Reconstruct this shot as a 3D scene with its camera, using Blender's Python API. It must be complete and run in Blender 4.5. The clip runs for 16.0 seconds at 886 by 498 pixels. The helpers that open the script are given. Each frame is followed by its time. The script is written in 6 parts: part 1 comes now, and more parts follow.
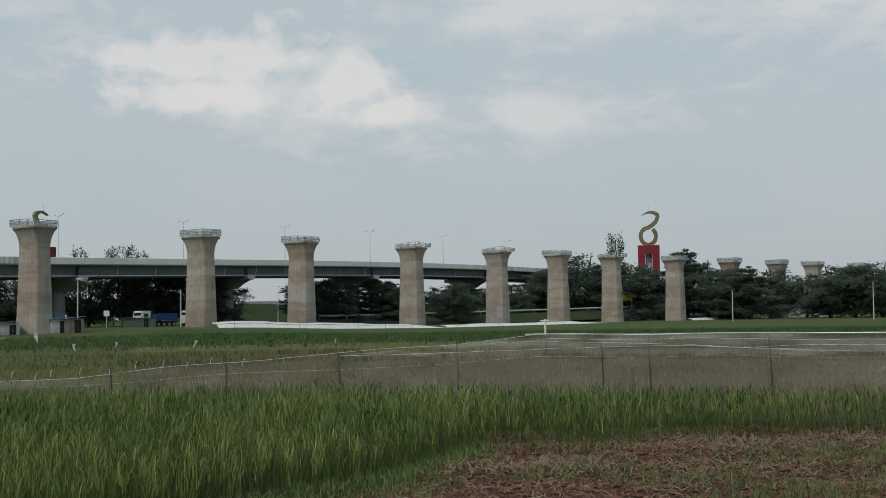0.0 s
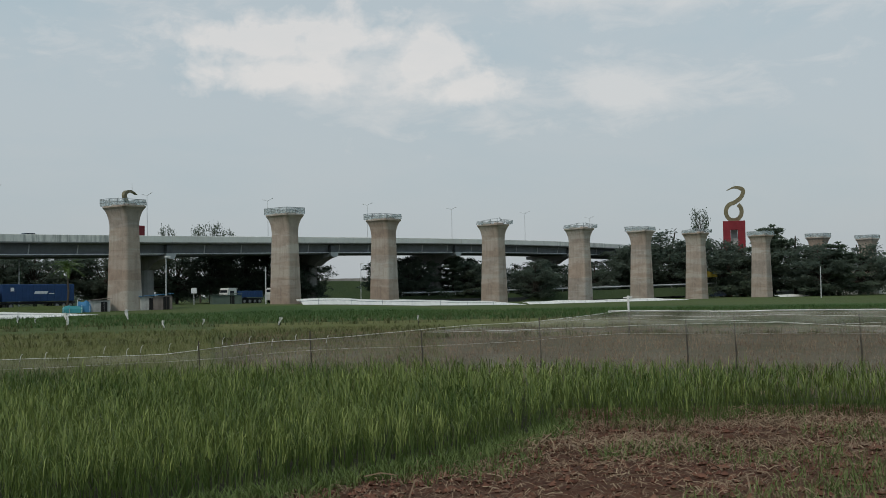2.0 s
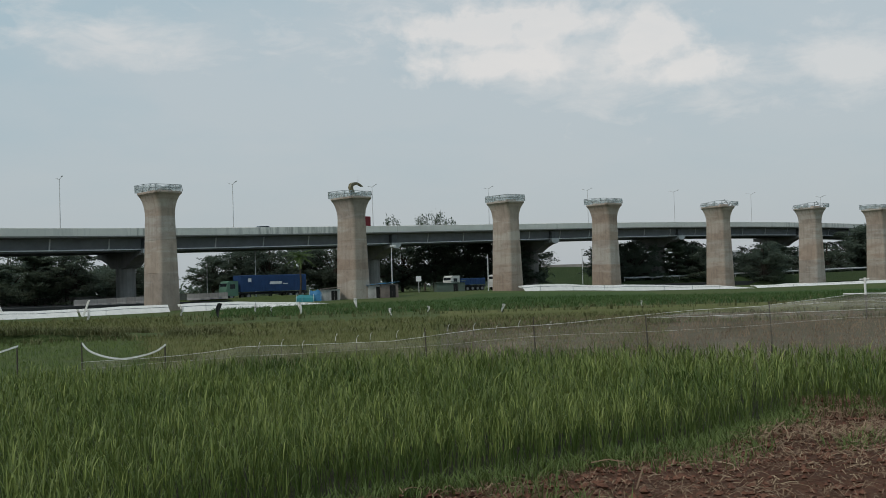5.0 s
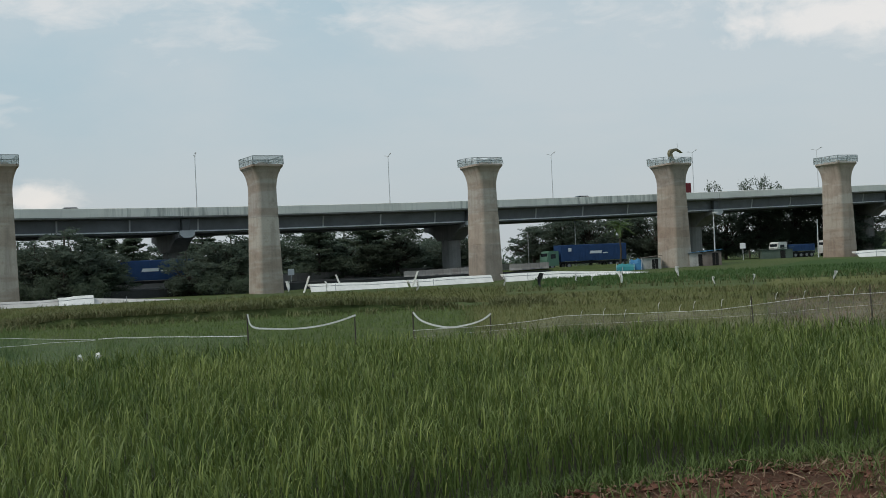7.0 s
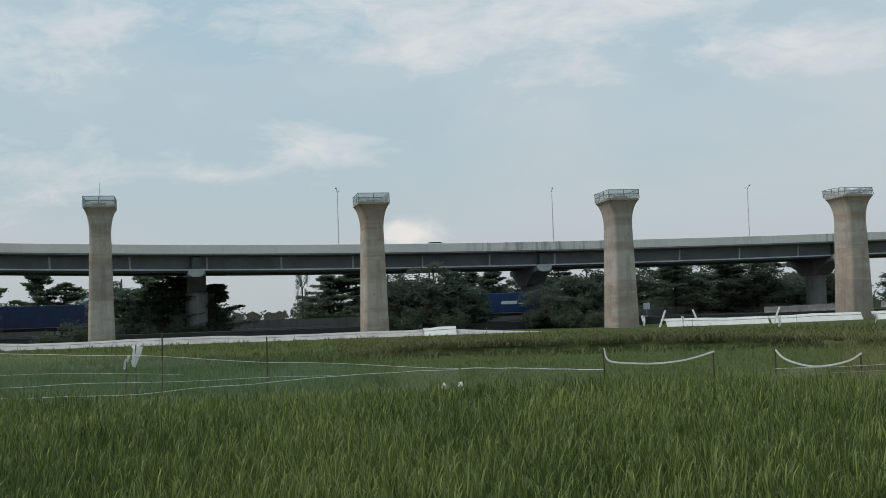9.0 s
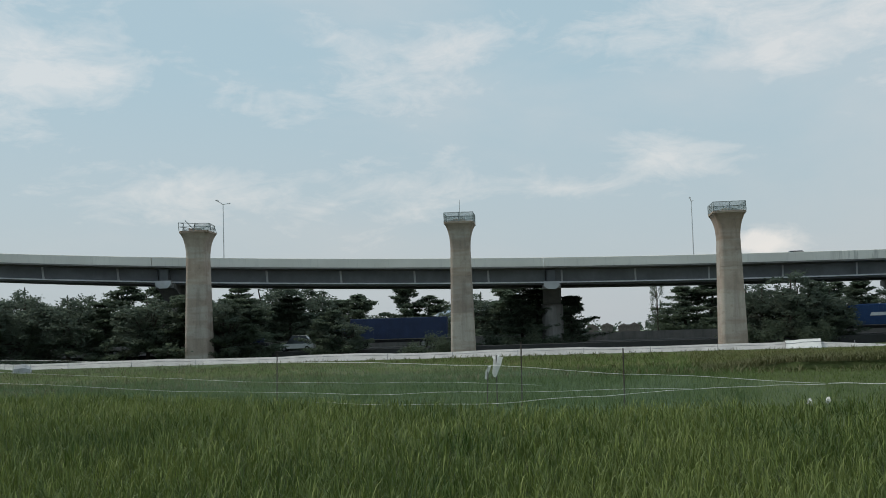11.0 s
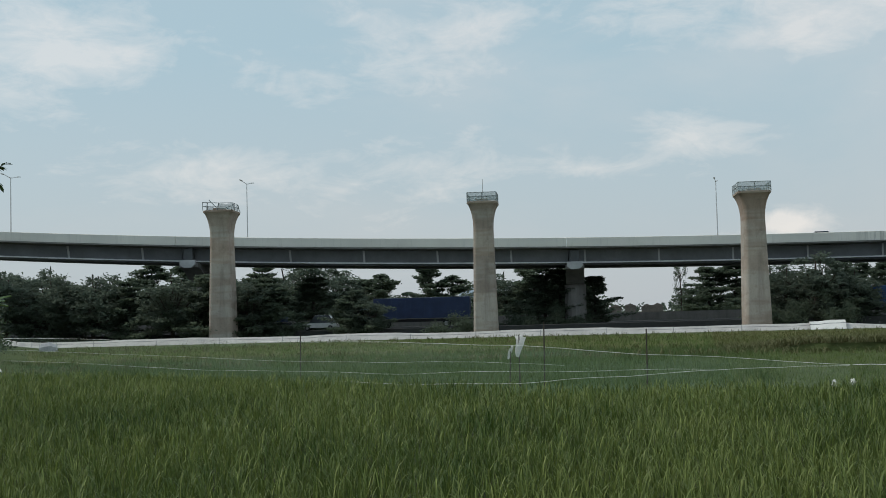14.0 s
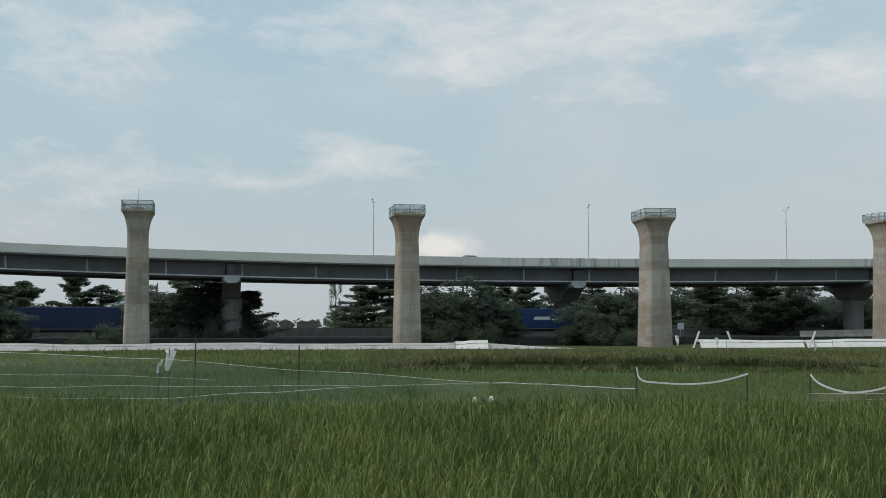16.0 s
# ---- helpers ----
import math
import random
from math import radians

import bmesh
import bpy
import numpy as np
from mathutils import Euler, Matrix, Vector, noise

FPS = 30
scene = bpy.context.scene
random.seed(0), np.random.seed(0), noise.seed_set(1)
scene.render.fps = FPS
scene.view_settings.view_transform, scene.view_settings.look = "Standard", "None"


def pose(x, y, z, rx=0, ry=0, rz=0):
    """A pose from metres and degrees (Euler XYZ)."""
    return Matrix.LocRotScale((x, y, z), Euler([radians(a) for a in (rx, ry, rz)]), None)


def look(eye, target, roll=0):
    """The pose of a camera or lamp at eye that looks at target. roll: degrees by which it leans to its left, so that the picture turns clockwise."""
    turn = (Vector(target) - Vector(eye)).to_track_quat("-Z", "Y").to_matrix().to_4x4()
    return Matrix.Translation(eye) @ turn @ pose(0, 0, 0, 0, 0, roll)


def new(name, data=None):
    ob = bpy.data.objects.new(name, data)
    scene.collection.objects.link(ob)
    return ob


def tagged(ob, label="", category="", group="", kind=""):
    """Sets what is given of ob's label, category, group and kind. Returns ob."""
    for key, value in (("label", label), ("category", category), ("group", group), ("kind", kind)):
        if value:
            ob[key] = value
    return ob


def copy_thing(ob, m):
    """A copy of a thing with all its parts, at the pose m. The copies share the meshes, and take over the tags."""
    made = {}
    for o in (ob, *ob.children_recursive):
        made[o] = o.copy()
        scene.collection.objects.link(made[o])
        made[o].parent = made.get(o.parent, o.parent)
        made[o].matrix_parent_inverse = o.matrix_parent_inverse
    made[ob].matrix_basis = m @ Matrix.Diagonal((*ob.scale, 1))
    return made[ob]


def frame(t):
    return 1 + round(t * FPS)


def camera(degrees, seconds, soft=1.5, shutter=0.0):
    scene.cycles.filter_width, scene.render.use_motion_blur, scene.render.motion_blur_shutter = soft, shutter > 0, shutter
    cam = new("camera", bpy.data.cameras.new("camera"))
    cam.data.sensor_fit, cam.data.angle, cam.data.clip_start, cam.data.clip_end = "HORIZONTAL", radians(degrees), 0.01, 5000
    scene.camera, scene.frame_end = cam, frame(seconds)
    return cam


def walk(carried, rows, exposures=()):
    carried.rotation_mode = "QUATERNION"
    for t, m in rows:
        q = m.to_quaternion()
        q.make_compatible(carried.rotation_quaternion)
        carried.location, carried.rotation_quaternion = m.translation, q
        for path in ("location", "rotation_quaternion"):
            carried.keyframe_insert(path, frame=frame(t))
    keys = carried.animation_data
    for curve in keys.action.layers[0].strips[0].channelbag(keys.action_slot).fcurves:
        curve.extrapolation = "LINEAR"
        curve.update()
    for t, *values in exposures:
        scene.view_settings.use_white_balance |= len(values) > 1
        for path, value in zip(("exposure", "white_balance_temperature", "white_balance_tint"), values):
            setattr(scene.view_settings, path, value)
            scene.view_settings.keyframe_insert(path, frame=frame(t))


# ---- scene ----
EYE = 2.4
cam = camera(41.49, 16.0, soft=0.9)
# seconds, heading (degrees left of north), pitch, roll
ROWS = [
    (0.0, -0.016, 3.22, 0.93),
    (0.5, 0.936, 3.031, 0.796),
    (1.0, 1.13, 2.561, 0.6),
    (1.5, 2.39, 1.933, 0.572),
    (2.0, 3.993, 2.156, 0.99),
    (2.5, 5.611, 1.83, 1.138),
    (3.0, 7.018, 1.823, 1.322),
    (3.5, 8.647, 1.819, 1.39),
    (6.0, 21.03, 1.234, 2.046),
    (6.5, 25.249, 0.826, 2.192),
    (7.0, 30.396, 0.822, 2.549),
    (7.5, 35.009, 1.389, 2.535),
    (8.0, 39.158, 2.656, 1.99),
    (8.5, 43.183, 3.035, 1.741),
    (9.0, 47.663, 3.143, 1.833),
    (9.5, 52.816, 3.265, 1.817),
    (10.0, 57.118, 3.889, 1.717),
    (12.5, 70.892, 3.69, 1.951),
    (13.0, 70.063, 3.406, 1.667),
    (13.5, 69.243, 3.342, 1.643),
    (14.0, 65.993, 3.289, 1.504),
    (14.5, 61.807, 3.192, 0.755),
    (15.0, 58.19, 3.285, 0.416),
    (15.5, 53.924, 3.282, -0.092),
    (16.0, 49.253, 3.815, 0.05),
]
walk(cam, [(t, pose(-0.1 * math.sin(radians(heading)), 0.1 * math.cos(radians(heading)), EYE, 90 + pitch, roll, heading)) for t, heading, pitch, roll in ROWS],
     exposures=[(0.0, -0.10), (3.5, -0.08), (6.0, 0.0), (7.0, 0.10), (9.0, 0.10), (16.0, 0.10)])

# ---------------------------------------------------------------- sky, sun
SUN_AZ, SUN_EL = 150.0, 52.0          # degrees left of north, degrees above the horizon


def spot(az, d, z=0.0):
    """A place in plan: degrees left of north and metres from the eye."""
    a = radians(az)
    return Vector((-d * math.sin(a), d * math.cos(a), z))


def way(az, el):
    a, e = radians(az), radians(el)
    return (-math.sin(a) * math.cos(e), math.cos(a) * math.cos(e), math.sin(e))


world = bpy.data.worlds.new("sky")
scene.world = world
world.use_nodes = True
wn, wl = world.node_tree.nodes, world.node_tree.links
wn.clear()


def wnode(kind, **kw):
    n = wn.new(kind)
    for key, value in kw.items():
        n.inputs[key].default_value = value
    return n


def wmath(op, a, b=None, clamp=False):
    n = wn.new("ShaderNodeMath")
    n.operation, n.use_clamp = op, clamp
    for i, v in enumerate((a, b)):
        if v is None:
            continue
        if isinstance(v, (int, float)):
            n.inputs[i].default_value = v
        else:
            wl.new(v, n.inputs[i])
    return n.outputs[0]


def wmix(f, a, b):
    n = wn.new("ShaderNodeMix")
    n.data_type = "RGBA"
    for i, v in ((0, f), (6, a), (7, b)):
        if isinstance(v, (int, float, tuple)):
            n.inputs[i].default_value = v
        else:
            wl.new(v, n.inputs[i])
    return n.outputs[2]


coord = wn.new("ShaderNodeTexCoord").outputs["Generated"]
sep = wn.new("ShaderNodeSeparateXYZ")
wl.new(coord, sep.inputs[0])
up = sep.outputs[2]
sky = wn.new("ShaderNodeTexSky")
sky.sky_type, sky.sun_disc = "NISHITA", False
sky.sun_elevation, sky.sun_rotation = radians(SUN_EL), radians(-SUN_AZ)
sky.air_density, sky.dust_density, sky.ozone_density = 1.2, 3.0, 1.5
# flattened cloud space
flat = wn.new("ShaderNodeMapping")
flat.inputs["Scale"].default_value = (1.0, 1.0, 2.6)
wl.new(coord, flat.inputs["Vector"])


def wnoise(scale, detail, rough, distortion=0.0):
    n = wnode("ShaderNodeTexNoise", Scale=scale, Detail=detail, Roughness=rough, Distortion=distortion)
    wl.new(flat.outputs[0], n.inputs["Vector"])
    return n.outputs["Fac"]


big = wnoise(5.0, 7, 0.58, 0.4)
fine = wnoise(18.0, 9, 0.66, 0.6)
veil = wnoise(2.2, 6, 0.55, 0.5)


def bank(az, el, wide, high):
    """A soft oval of cloud about one direction: 1 in its middle, falling to -1."""
    v = way(az, el)
    side = (-math.cos(radians(az)), -math.sin(radians(az)), 0.0)
    outs = []
    for axis in (side, (0, 0, 1.0), v):
        n = wn.new("ShaderNodeVectorMath")
        n.operation = "DOT_PRODUCT"
        wl.new(coord, n.inputs[0])
        n.inputs[1].default_value = axis
        outs.append(n.outputs["Value"])
    dx = wmath("DIVIDE", outs[0], math.radians(wide))
    dz = wmath("DIVIDE", wmath("SUBTRACT", outs[1], v[2]), math.radians(high))
    r2 = wmath("ADD", wmath("MULTIPLY", dx, dx), wmath("MULTIPLY", dz, dz))
    inside = wmath("MAXIMUM", wmath("SUBTRACT", 1.0, wmath("POWER", r2, 0.5)), -1.0)
    back = wmath("MULTIPLY", wmath("LESS_THAN", outs[2], 0.3), 2.0)
    return wmath("SUBTRACT", inside, back)


BANKS = [(10.0, 11.0, 10.0, 2.2), (3.5, 9.6, 6.0, 2.2), (-6.0, 14.8, 7.0, 1.8), (-5.0, 9.9, 6.0, 1.5), (-18.0, 14.0, 8.0, 2.5),
         (31.0, 12.4, 9.0, 1.7), (24.0, 14.3, 11.0, 1.7), (37.0, 15.0, 10.0, 2.4), (49.2, 3.9, 2.0, 0.9), (53.5, 8.2, 4.0, 1.0), (58.5, 7.0, 4.5, 1.1),
         (84.0, 12.6, 6.0, 3.0), (70.0, 12.2, 9.0, 2.2), (56.0, 14.0, 10.0, 1.8), (66.0, 7.3, 10.0, 1.7), (76.0, 7.4, 6.5, 1.5)]
cover = None
for b in BANKS:
    v = bank(*b)
    cover = v if cover is None else wmath("MAXIMUM", cover, v)
lumps = wmath("ADD", wmath("MULTIPLY", wmath("SUBTRACT", big, 0.5), 3.4), wmath("MULTIPLY", wmath("SUBTRACT", fine, 0.5), 1.9))
heap = wmath("ADD", wmath("ADD", wmath("MULTIPLY", cover, 0.75), lumps), 0.02)
heap = wmath("MULTIPLY", heap, 1.15, True)
north = wn.new("ShaderNodeVectorMath")
north.operation = "DOT_PRODUCT"
wl.new(coord, north.inputs[0])
north.inputs[1].default_value = way(-14, 8)
thin = wmath("ADD", wmath("MULTIPLY", wmath("SUBTRACT", north.outputs["Value"], 0.55), 1.1), wmath("ADD", wmath("MULTIPLY", wmath("SUBTRACT", veil, 0.5), 3.0), wmath("ADD", wmath("MULTIPLY", wmath("SUBTRACT", big, 0.5), 1.4), 0.52)), True)
piled = None
for b in ((13.4, 12.2, 4.2, 1.3), (9.0, 12.4, 3.6, 1.9), (5.2, 11.0, 3.4, 1.6), (2.2, 9.9, 2.6, 1.0), (49.4, 3.9, 1.5, 0.8), (11.0, 10.6, 5.0, 1.1)):
    v = bank(*b)
    piled = v if piled is None else wmath("MAXIMUM", piled, v)
tall = wn.new("ShaderNodeMapping")
tall.inputs["Scale"].default_value = (1.0, 1.0, 1.35)
wl.new(coord, tall.inputs["Vector"])
lobes = wnode("ShaderNodeTexNoise", Scale=13.0, Detail=2.0, Roughness=0.5, Distortion=0.2)
puff = wnode("ShaderNodeTexNoise", Scale=34.0, Detail=7.0, Roughness=0.6, Distortion=0.2)
for n in (lobes, puff):
    wl.new(tall.outputs[0], n.inputs["Vector"])
lobes, puff = lobes.outputs["Fac"], puff.outputs["Fac"]
piled = wmath("ADD", wmath("MULTIPLY", piled, 1.1), wmath("ADD", wmath("MULTIPLY", wmath("SUBTRACT", puff, 0.5), 1.9), wmath("MULTIPLY", wmath("SUBTRACT", lobes, 0.5), 2.4)))
piled = wmath("MULTIPLY", wmath("SUBTRACT", piled, 0.0), 1.7, True)
low = wmath("SUBTRACT", 1.0, wmath("MULTIPLY", up, 4.6), True)
blue = (0.396, 0.536, 0.606, 1)
grey = (0.550, 0.608, 0.636, 1)
haze = (0.512, 0.548, 0.575, 1)
white = (0.850, 0.815, 0.780, 1)
paint = wmix(wmath("MULTIPLY", thin, 0.80), blue, grey)
paint = wmix(wmath("MULTIPLY", low, 0.85), paint, haze)
paint = wmix(wmath("MULTIPLY", heap, 0.56), paint, white)
paint = wmix(wmath("MULTIPLY", piled, 0.78), paint, white)
bright = wnode("ShaderNodeBackground", Strength=1.0)
wl.new(paint, bright.inputs[0])
clear = wnode("ShaderNodeBackground", Strength=0.11)
wl.new(sky.outputs[0], clear.inputs[0])
mixw = wn.new("ShaderNodeMixShader")
mixw.inputs[0].default_value = 0.86
wl.new(clear.outputs[0], mixw.inputs[1])
wl.new(bright.outputs[0], mixw.inputs[2])
wl.new(mixw.outputs[0], wn.new("ShaderNodeOutputWorld").inputs[0])

sun = new("sun", bpy.data.lights.new("sun", "SUN"))
sun.data.energy, sun.data.angle, sun.data.color = 1.55, radians(12), (1.0, 0.95, 0.88)
sun.matrix_world = look(Vector(way(SUN_AZ, SUN_EL)) * 100, (0, 0, 0))

# ---------------------------------------------------------------- materials


class Mat:
    """A node material put together step by step."""

    def __init__(self, name, rough=0.8, metal=0.0, spec=0.3):
        self.m = bpy.data.materials.new(name)
        self.m.use_nodes = True
        self.n, self.l = self.m.node_tree.nodes, self.m.node_tree.links
        self.b = self.n["Principled BSDF"]
        self.b.inputs["Roughness"].default_value = rough
        self.b.inputs["Metallic"].default_value = metal
        self.b.inputs["Specular IOR Level"].default_value = spec
        self.co = None

    def coords(self, scale=(1, 1, 1), world_space=False):
        mp = self.n.new("ShaderNodeMapping")
        mp.inputs["Scale"].default_value = scale
        if world_space:
            self.l.new(self.n.new("ShaderNodeNewGeometry").outputs["Position"], mp.inputs[0])
        else:
            self.l.new(self.n.new("ShaderNodeTexCoord").outputs["Object"], mp.inputs[0])
        return mp.outputs[0]

    def noise(self, scale, detail=5, rough=0.6, vec=None, lo=0.3, hi=0.7):
        t = self.n.new("ShaderNodeTexNoise")
        t.inputs["Scale"].default_value, t.inputs["Detail"].default_value, t.inputs["Roughness"].default_value = scale, detail, rough
        if vec is not None:
            self.l.new(vec, t.inputs["Vector"])
        r = self.n.new("ShaderNodeMapRange")
        r.inputs[1].default_value, r.inputs[2].default_value = lo, hi
        self.l.new(t.outputs["Fac"], r.inputs[0])
        return r.outputs[0]

    def island(self):
        return self.n.new("ShaderNodeNewGeometry").outputs["Random Per Island"]

    def each(self):
        return self.n.new("ShaderNodeObjectInfo").outputs["Random"]

    def ramp(self, fac, *stops):
        r = self.n.new("ShaderNodeValToRGB")
        e = r.color_ramp.elements
        while len(e) < len(stops):
            e.new(0.5)
        for el, (p, c) in zip(e, stops):
            el.position, el.color = p, (*c, 1)
        self.l.new(fac, r.inputs[0])
        return r.outputs[0]

    def mix(self, fac, a, b, mode="MIX"):
        x = self.n.new("ShaderNodeMix")
        x.data_type, x.blend_type = "RGBA", mode
        for i, v in ((0, fac), (6, a), (7, b)):
            if isinstance(v, (int, float)):
                x.inputs[i].default_value = v
            elif isinstance(v, tuple):
                x.inputs[i].default_value = (*v, 1) if len(v) == 3 else v
            else:
                self.l.new(v, x.inputs[i])
        return x.outputs[2]

    def scaled(self, v, k):
        x = self.n.new("ShaderNodeMath")
        x.operation = "MULTIPLY"
        self.l.new(v, x.inputs[0])
        x.inputs[1].default_value = k
        return x.outputs[0]

    def bump(self, h, strength=0.3, dist=0.02):
        b = self.n.new("ShaderNodeBump")
        b.inputs["Strength"].default_value, b.inputs["Distance"].default_value = strength, dist
        self.l.new(h, b.inputs["Height"])
        self.l.new(b.outputs[0], self.b.inputs["Normal"])
        return self

    def colour(self, c):
        if isinstance(c, tuple):
            self.b.inputs["Base Color"].default_value = (*c, 1)
        else:
            self.l.new(c, self.b.inputs["Base Color"])
        return self

    def alpha(self, a):
        if isinstance(a, float):
            self.b.inputs["Alpha"].default_value = a
        else:
            self.l.new(a, self.b.inputs["Alpha"])
        return self

    def thin(self, amount):
        """Lets part of the light through, as leaves do."""
        t = self.n.new("ShaderNodeBsdfTranslucent")
        src = self.b.inputs["Base Color"]
        if src.links:
            self.l.new(src.links[0].from_socket, t.inputs[0])
        else:
            t.inputs[0].default_value = src.default_value
        x = self.n.new("ShaderNodeMixShader")
        x.inputs[0].default_value = amount
        self.l.new(self.b.outputs[0], x.inputs[1])
        self.l.new(t.outputs[0], x.inputs[2])
        self.l.new(x.outputs[0], self.n["Material Output"].inputs[0])
        return self


def plain(name, c, rough=0.6, metal=0.0, vary=0.25, scale=2.0):
    """Paint, plastic or metal with light dirt and wear at two sizes."""
    m = Mat(name, rough, metal)
    v = m.coords()
    dirt = m.mix(m.noise(scale, 6, 0.65, v), tuple(x * (1 - vary) for x in c), tuple(min(1, x * (1 + vary * 0.4)) for x in c))
    m.colour(m.mix(m.scaled(m.noise(scale * 9, 3, 0.6, v, 0.45, 0.8), 0.35), dirt, tuple(x * 0.6 + 0.03 for x in c)))
    return m.bump(m.noise(scale * 14, 3, 0.5, v), 0.15, 0.01).m


def concrete(name, light, dark, streak, rough=0.85, run=1.5, some=0.65, from_=0.48):
    m = Mat(name, rough, 0, 0.25)
    v = m.coords()
    tall = m.coords((1.0, 1.0, 0.12))
    base = m.mix(m.noise(0.55, 6, 0.62, v, 0.32, 0.68), light, dark)
    base = m.mix(m.scaled(m.noise(run, 5, 0.6, tall, from_, from_ + 0.28), some), base, streak)
    base = m.mix(m.scaled(m.noise(7.0, 4, 0.6, v, 0.5, 0.85), 0.35), base, tuple(x * 0.55 for x in dark))
    tint = m.ramp(m.each(), (0.0, (0.84, 0.80, 0.78)), (0.35, (1.0, 0.98, 0.94)), (0.65, (0.90, 0.90, 0.90)), (1.0, (1.06, 1.0, 0.95)))
    base = m.mix(1.0, base, tint, "MULTIPLY")
    m.colour(base)
    return m.bump(m.noise(9.0, 6, 0.6, v), 0.35, 0.03).m


def ground_mat(name, a, b, c, size, bump=0.08):
    m = Mat(name, 0.95, 0, 0.1)
    v = m.coords(world_space=True)
    g = m.mix(m.noise(size, 6, 0.65, v, 0.35, 0.65), a, b)
    g = m.mix(m.scaled(m.noise(size * 12, 6, 0.7, v, 0.42, 0.72), 0.7), g, c)
    g = m.mix(m.scaled(m.noise(size * 0.18, 3, 0.5, v, 0.4, 0.7), 0.45), g, tuple(x * 0.62 for x in a))
    m.colour(g)
    return m.bump(m.noise(3.0, 8, 0.7, v), 0.8, bump).m


def leaf_mat(name, stops, thin=0.25, rough=0.55, sway=0.05, spec=0.25):
    m = Mat(name, rough, 0, spec)
    v = m.coords(world_space=True)
    c = m.ramp(m.island(), *stops)
    c = m.mix(m.noise(sway * 6, 4, 0.6, v), c, stops[0][1])
    m.colour(m.mix(m.scaled(m.noise(sway, 3, 0.5, v), 0.45), c, stops[-1][1]))
    return m.thin(thin).m


def pier_concrete():
    """Cast in lifts: pale and tan bands with blotchy edges, joints' stains running down, each pier of its own tone."""
    m = Mat("pier_concrete", 0.85, 0, 0.25)
    v, tall, lift = m.coords(), m.coords((1.0, 1.0, 0.10)), m.coords((0.06, 0.06, 0.42))
    base = m.mix(m.noise(0.6, 6, 0.65, v, 0.34, 0.66), (0.40, 0.332, 0.278), (0.30, 0.243, 0.203))
    shift = m.n.new("ShaderNodeVectorMath")
    shift.operation = "ADD"
    m.l.new(lift, shift.inputs[0])
    m.l.new(m.n.new("ShaderNodeObjectInfo").outputs["Location"], shift.inputs[1])
    base = m.mix(m.scaled(m.noise(1.0, 3, 0.75, shift.outputs[0], 0.47, 0.57), 0.65), base, (0.46, 0.42, 0.375))
    base = m.mix(m.scaled(m.noise(1.3, 6, 0.65, tall, 0.50, 0.74), 0.60), base, (0.19, 0.160, 0.140))
    base = m.mix(m.scaled(m.noise(0.9, 5, 0.7, v, 0.54, 0.70), 0.50), base, (0.215, 0.175, 0.150))
    base = m.mix(m.scaled(m.noise(6.0, 4, 0.6, v, 0.5, 0.8), 0.30), base, (0.15, 0.13, 0.115))
    tint = m.ramp(m.each(), (0.0, (0.92, 0.85, 0.80)), (0.30, (1.02, 1.0, 0.96)), (0.6, (0.92, 0.93, 0.94)), (0.8, (1.12, 1.13, 1.12)), (1.0, (1.04, 0.97, 0.92)))
    m.colour(m.mix(1.0, base, tint, "MULTIPLY"))
    return m.bump(m.noise(9.0, 6, 0.6, v), 0.4, 0.03).m


def parapet_concrete():
    """Pale precast parapet with dirty runs here and there along its length."""
    m = Mat("parapet_concrete", 0.85, 0, 0.25)
    v, tall = m.coords(), m.coords((1.0, 1.0, 0.10))
    base = m.mix(m.noise(0.12, 5, 0.6, v, 0.35, 0.65), (0.84, 0.80, 0.74), (0.72, 0.685, 0.635))
    runs = m.noise(1.1, 5, 0.65, tall, 0.47, 0.60)
    where = m.noise(0.035, 3, 0.5, v, 0.53, 0.62)
    base = m.mix(m.scaled(m.mix(1.0, runs, where, "MULTIPLY"), 0.55), base, (0.17, 0.165, 0.155))
    base = m.mix(m.scaled(m.noise(2.5, 5, 0.65, tall, 0.55, 0.8), 0.35), base, (0.38, 0.37, 0.35))
    m.colour(base)
    return m.bump(m.noise(9.0, 5, 0.6, v), 0.3, 0.02).m


M_PIER = pier_concrete()
M_PALE = parapet_concrete()
M_CAP = concrete("crosshead_concrete", (0.30, 0.295, 0.29), (0.23, 0.225, 0.22), (0.15, 0.15, 0.15))
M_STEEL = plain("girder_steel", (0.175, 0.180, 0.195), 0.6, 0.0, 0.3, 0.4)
# girder steel darkened: the shade under the deck is put into this colour
M_SHADESTEEL = plain("shaded_soffit_steel", (0.115, 0.118, 0.125), 0.7, 0.0, 0.3, 0.5)
M_LIP = plain("flange_paint", (0.74, 0.74, 0.74), 0.6, 0.0, 0.2, 0.5)
M_FLANGE = plain("flange_steel", (0.50, 0.50, 0.51), 0.6, 0.0, 0.25, 0.5)
M_POLE = plain("galvanised_pole", (0.62, 0.63, 0.63), 0.5, 0.0, 0.2, 1.0)
M_RAIL = plain("railing_paint", (0.26, 0.29, 0.30), 0.6, 0.1, 0.3, 3.0)
M_DARKWOOD = plain("weathered_pole", (0.075, 0.062, 0.050), 0.9, 0, 0.4, 4.0)
M_WHITE = plain("white_plastic", (0.80, 0.775, 0.735), 0.5, 0, 0.16, 1.2)
M_DUSTY = plain("dusty_white_plastic", (0.53, 0.505, 0.48), 0.6, 0, 0.30, 0.7)
M_GREYPL = plain("grey_plastic", (0.36, 0.36, 0.38), 0.6, 0, 0.3, 1.2)
M_ROPE = plain("white_strip", (0.84, 0.82, 0.78), 0.6, 0, 0.2, 3.0)
